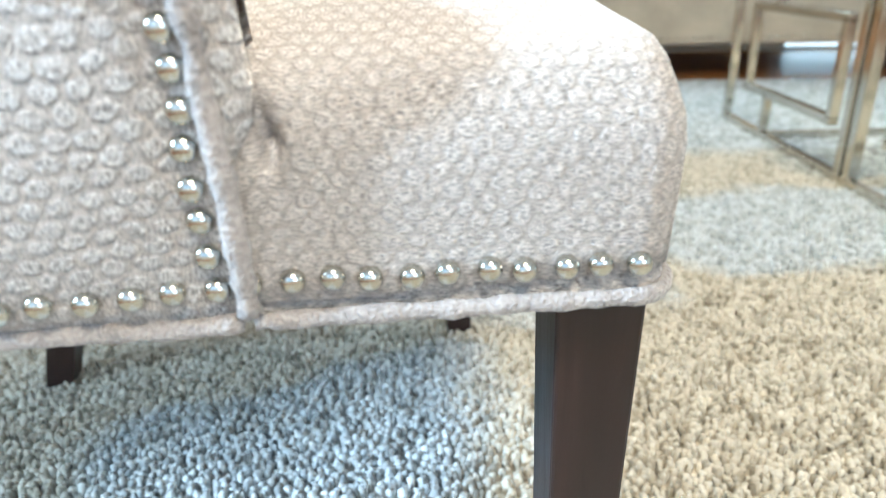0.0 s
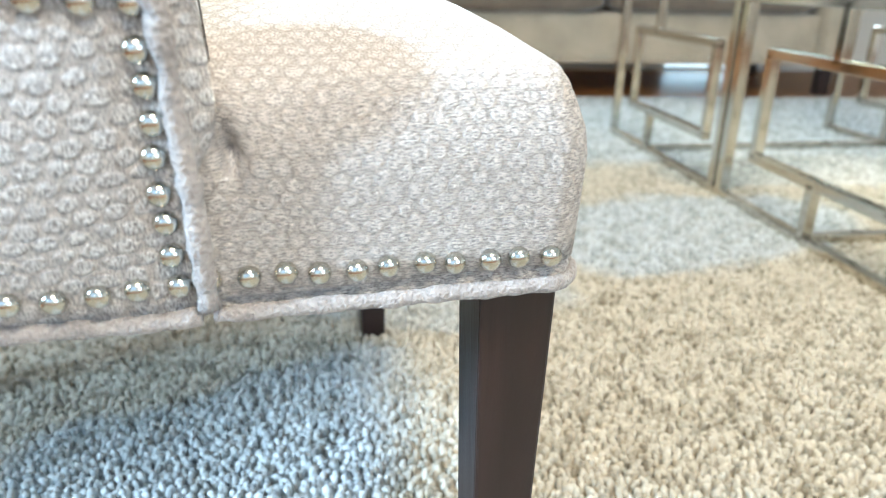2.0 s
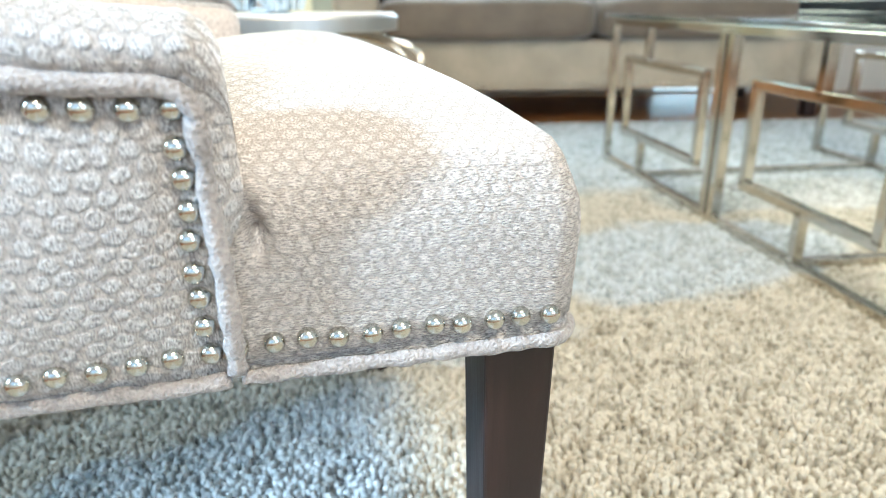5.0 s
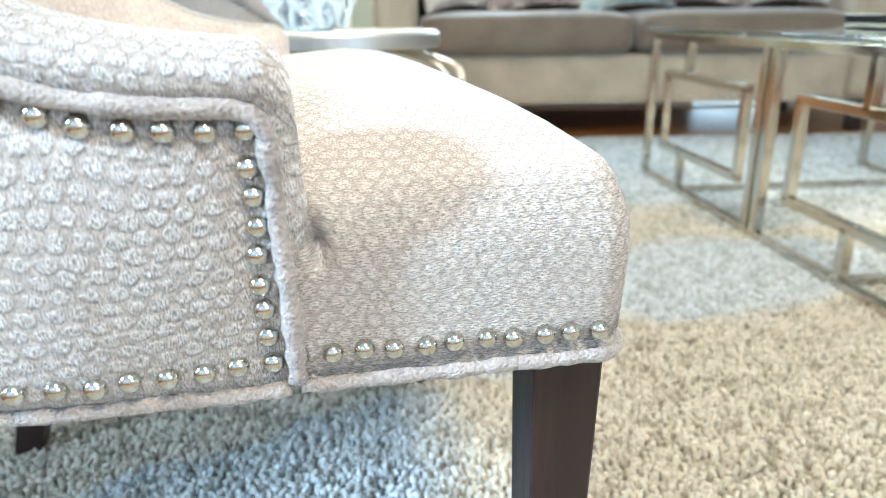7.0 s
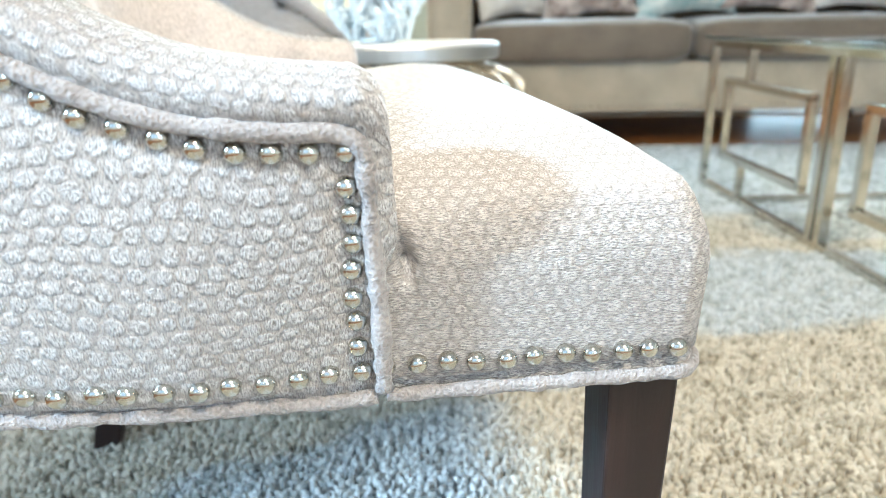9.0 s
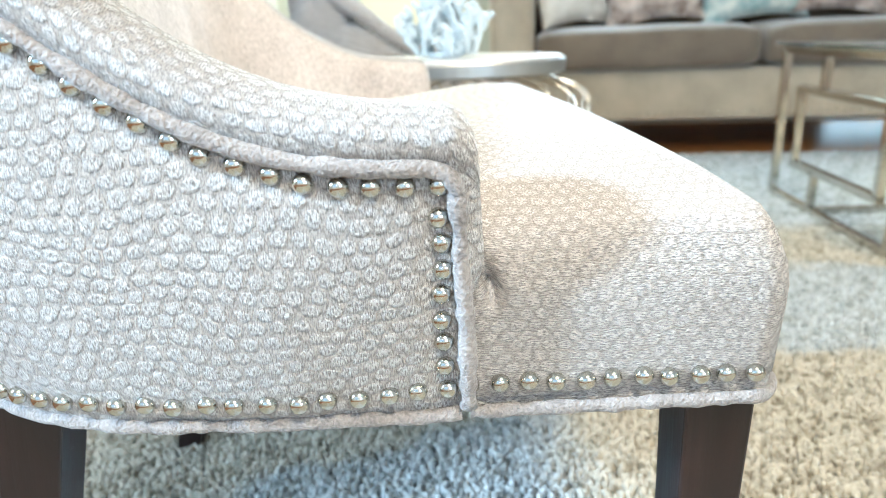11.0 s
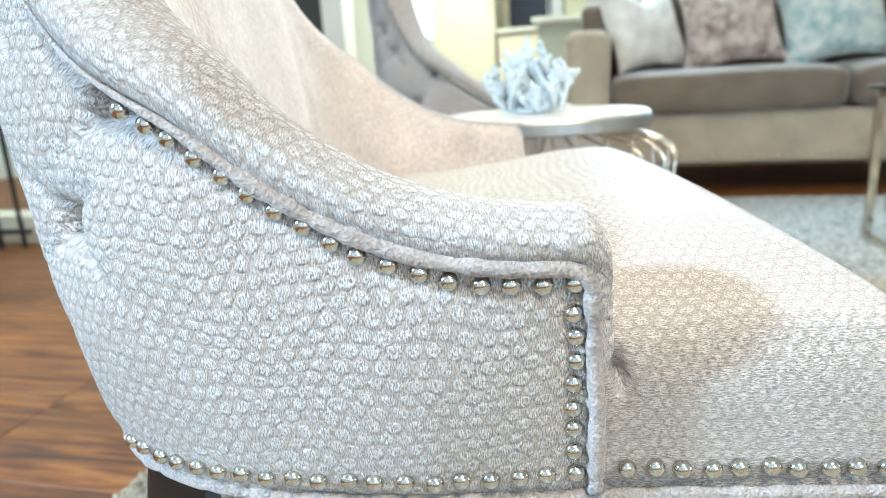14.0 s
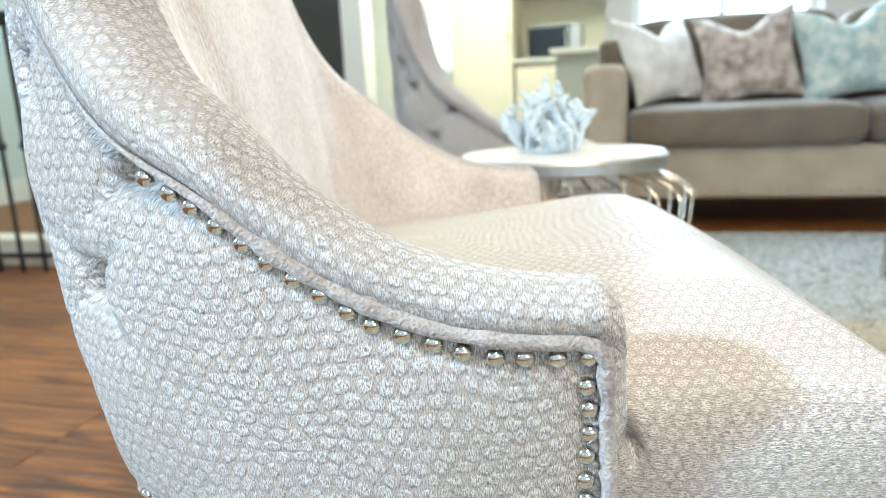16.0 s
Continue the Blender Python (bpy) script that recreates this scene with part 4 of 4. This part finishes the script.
v, f = disc(.205, .466, .492, .003)
mesh_ob("rim", v, f, PEWTER, rt, "pewter grey rim", smooth=False)
v, f = disc(.200, .491, .496, .002)
mesh_ob("tabletop", v, f, WHITE_TOP, rt, "white lacquered top", smooth=False)
v, f = disc(.15, .0, .012, .003)
mesh_ob("foot_ring", v, f, SILVER, rt, smooth=False)
for k in range(24):
    a = 2 * math.pi * k / 24
    line = []
    for t in np.linspace(0, 1, 26):
        q = t * 1.25
        r = .10 + .152 * math.sin(math.pi / 2 * min(1.0, q)) ** 1.6 if q < 1 else .10 + .152 * math.cos(math.pi / 2 * (q - 1) / .25)
        z = .01 + .40 * q if q < 1 else .41 + .05 * math.sin(math.pi / 2 * (q - 1) / .25)
        line.append((r * math.cos(a + .35 * t), r * math.sin(a + .35 * t), z))
    v, f = tube(line, .0028, 8)
    mesh_ob("wire", v, f, SILVER, rt)

coral_at = thing("coral", pose(-.16, 1.35, .497) @ Matrix.Diagonal((.88, .88, .94, 1)), "white branching coral ornament standing on the side table", "ornament")
rng = random.Random(11)


def branch(start, way, length, r, depth, out):
    p, line = Vector(start), [Vector(start)]
    for k in range(4):
        way = (way + Vector((rng.uniform(-.35, .35), rng.uniform(-.35, .35), rng.uniform(-.1, .3)))).normalized()
        p = p + way * (length / 4)
        line.append(p.copy())
    v, f = tube(line, r, 8, wobble=.5)
    base = len(out[0])
    out[0].extend(v)
    out[1].extend([tuple(base + q for q in face) for face in f])
    bm_tip(out, line[-1], r * 1.15)
    if depth:
        for k in range(4):
            branch(line[1 + k], (way + Vector((rng.uniform(-1.2, 1.2), rng.uniform(-1.2, 1.2), rng.uniform(-.2, .6)))).normalized(), length * rng.uniform(.34, .58), r * .90, depth - 1, out)


def bm_tip(out, at, r):
    base, n = len(out[0]), 8
    for h, q in ((-.5, .86), (0, 1.0), (.5, .86), (.85, .5)):
        out[0].extend([at + Vector((r * q * math.cos(2 * math.pi * j / n), r * q * math.sin(2 * math.pi * j / n), r * h)) for j in range(n)])
    for a in range(3):
        out[1].extend([(base + a * n + j, base + a * n + (j + 1) % n, base + (a + 1) * n + (j + 1) % n, base + (a + 1) * n + j) for j in range(n)])
    out[1].append(tuple(base + 3 * n + j for j in range(n)))


for cx, cy, tall, stems in ((-.045, .0, .080, 7), (.006, .02, .094, 7), (.052, -.012, .072, 5), (.02, -.035, .05, 4)):
    out = ([], [])
    for k in range(stems):
        a = 2 * math.pi * k / stems + rng.uniform(-.5, .5)
        lean = rng.uniform(.25, .75)
        branch((cx + .012 * math.cos(a), cy + .012 * math.sin(a), .006), Vector((lean * math.cos(a) + cx * 5, lean * math.sin(a) + cy * 4, 1)).normalized(), tall * rng.uniform(.72, 1.0), .0068, 2, out)
    fused = mesh_ob("branch", [Vector((q.x, q.y, abs(q.z))) for q in out[0]], out[1], CORAL, coral_at)
    grow = fused.modifiers.new("fuse", "REMESH")
    grow.mode, grow.voxel_size, grow.use_smooth_shade = "VOXEL", .0019, True
    solid = bpy.data.meshes.new_from_object(fused.evaluated_get(bpy.context.evaluated_depsgraph_get()))
    fused.modifiers.clear()
    fused.data = solid
v, f = disc(.040, 0, .009, .003, 24)
mesh_ob("coral_base", v, f, CORAL, coral_at)

# ---- glass coffee table on a key-patterned metal frame ----
ct = thing("coffee_table", pose(.778, 2.29, 0, 0, 0, 4), "glass coffee table on a champagne chrome key-pattern frame on the rug", "coffee table")
B = .011


def bar(p, q, wide=B, deep=B, label="", name="bar"):
    a, b = Vector(p), Vector(q)
    lo = [min(a[i], b[i]) - (wide if i != 1 else deep) for i in range(3)]
    hi = [max(a[i], b[i]) + (wide if i != 1 else deep) for i in range(3)]
    return part(name, box(lo[0], hi[0], lo[1], hi[1], max(lo[2], 0.0), hi[2], .002), CHROME, ct, label)


for side_x in (0.0, .78):
    bar((side_x, -2.0, .011), (side_x, 0, .011), name="bottom_rail")
    bar((side_x, -2.0, .452), (side_x, 0, .452), name="top_rail")
    for y in (0.0, -.676, -.716, -1.34, -1.38, -2.0):
        bar((side_x, y, .022), (side_x, y, .44), .012, .012, name="post")
    for y0, y1 in ((-.13, -.60), (-.83, -1.24), (-1.46, -1.90)):
        mid = (y0 + y1) / 2 + (.1 if y0 > -.2 else 0)
        bar((side_x, y0, .125), (side_x, y1, .125), name="inner_rail")
        bar((side_x, y0, .345), (side_x, y1, .345), name="inner_rail")
        bar((side_x, y0, .136), (side_x, y0, .334), name="inner_post")
        bar((side_x, y1, .136), (side_x, y1, .334), name="inner_post")
        bar((side_x, mid, .022), (side_x, mid, .114), name="link")
        bar((side_x, mid, .356), (side_x, mid, .441), name="link")
for y in (-.27, -1.03, -1.7):
    bar((.011, y, .011), (.769, y, .011), name="cross_rail")
for y in (0.0, -2.0):
    bar((.013, y, .452), (.767, y, .452), name="cross_rail")
pane = part("tabletop", box(-.03, .81, -2.03, .03, .464, .476, .003), GLASS, ct, "clear greenish glass top")
pane.visible_shadow = False
dish = thing("tray", pose(1.35, 1.75, .4765, 0, 0, 10), "dark tray lying on the glass coffee table", "tray")
part("base", box(-.2, .2, -.15, .15, 0, .012, .004), BLACK_GLASS, dish)
for x0, x1, y0, y1 in ((-.2, .2, -.15, -.14), (-.2, .2, .14, .15), (-.2, -.19, -.14, .14), (.19, .2, -.14, .14)):
    part("rim", box(x0, x1, y0, y1, .0125, .035, .002), BLACK_GLASS, dish)

# ---- rug: a backing and its pile ----
RX0, RX1, RY0, RY1 = -.715, 2.9, -.75, 3.02
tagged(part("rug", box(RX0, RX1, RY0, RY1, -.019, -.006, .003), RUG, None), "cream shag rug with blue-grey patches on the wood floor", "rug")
rug_ob = bpy.data.objects["rug"]


def pile(x0, x1, y0, y1, step, tall, seed):
    g = np.random.default_rng(seed)
    xs, ys = np.meshgrid(np.arange(x0, x1, step), np.arange(y0, y1, step))
    n = xs.size
    c = np.stack([xs.ravel() + g.uniform(-.45, .45, n) * step, ys.ravel() + g.uniform(-.45, .45, n) * step, np.full(n, -.012)], 1)
    a = g.uniform(0, 2 * np.pi, n)
    r = step * g.uniform(.60, .92, n)
    h = tall * g.uniform(.8, 1.1, n)
    lean = np.stack([g.normal(0, .5, n) * step, g.normal(0, .5, n) * step, h], 1)
    V = np.zeros((n, 7, 3))
    for k in range(3):
        q = a + 2 * np.pi * k / 3
        ring = np.stack([np.cos(q) * r, np.sin(q) * r, np.zeros(n)], 1)
        V[:, k] = c + ring
        V[:, 3 + k] = c + ring * .9 + lean * .8
    V[:, 6] = c + lean
    F = np.array([(0, 1, 4, 3), (1, 2, 5, 4), (2, 0, 3, 5)])
    Q = (np.arange(n)[:, None, None] * 7 + F[None]).reshape(-1, 4)
    Tt = (np.arange(n)[:, None, None] * 7 + np.array([(3, 4, 6), (4, 5, 6), (5, 3, 6)])[None]).reshape(-1, 3)
    me = bpy.data.meshes.new("nap")
    me.vertices.add(n * 7)
    me.vertices.foreach_set("co", V.ravel())
    loops = np.concatenate([Q.ravel(), Tt.ravel()])
    me.loops.add(loops.size)
    me.loops.foreach_set("vertex_index", loops)
    starts = np.concatenate([np.arange(len(Q)) * 4, len(Q) * 4 + np.arange(len(Tt)) * 3])
    me.polygons.add(len(starts))
    me.polygons.foreach_set("loop_start", starts)
    me.update(calc_edges=True)
    me.validate()
    me.polygons.foreach_set("use_smooth", [True] * len(me.polygons))
    me.materials.append(RUG)
    ob = new("nap", me)
    ob.parent = rug_ob
    ob["kind"] = "stuff"
    return ob


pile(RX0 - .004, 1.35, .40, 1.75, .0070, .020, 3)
pile(RX0, RX1, 1.75, RY1, .0105, .020, 4)
pile(1.35, RX1, .40, 1.75, .010, .020, 5)
pile(RX0, RX1, RY0, .40, .014, .020, 6)

# ---- floor planks ----
floor = thing("floor", pose(0, 0, -.02), "reddish brown polished wooden plank floor", "floor", kind="structure")
plank_mesh = {}
rng = random.Random(8)
W = .118


def plank(x0, x1, y):
    key = round(x1 - x0, 2)
    if key not in plank_mesh:
        me = bpy.data.meshes.new("plank")
        bm = box(-key / 2 + .0008, key / 2 - .0008, -W / 2 + .0008, W / 2 - .0008, -.014, 0, .0016, 1)
        bm.to_mesh(me)
        bm.free()
        me.materials.append(FLOORWOOD)
        plank_mesh[key] = me
    ob = new("plank", plank_mesh[key])
    ob.parent = floor
    ob.matrix_basis = pose((x0 + x1) / 2, y, rng.uniform(-.0006, 0))


y = .0
for k in range(30):
    y = -.6 + k * W
    x = -4.4 + rng.choice((0, .3, .6))
    while x < -.62:
        n = rng.choice((.9, 1.2, 1.5))
        plank(x, min(x + n, -.6 + .0), y) if x + n > -.6 else plank(x, x + n, y)
        x += n
rest = bmesh.new()
yy = -2.4
while yy < 6.95:
    for xa, xb in ((-4.45, 4.15),):
        if yy < -.66 or yy > 2.88:
            box(xa, xb, yy, yy + W - .0016, -.014, 0, 0, 1, rest)
        else:
            box(-.58, xb, yy, yy + W - .0016, -.014, 0, 0, 1, rest)
    yy += W
far_planks = part("far_planks", rest, FLOORWOOD, floor)
far_planks["kind"] = "stuff"
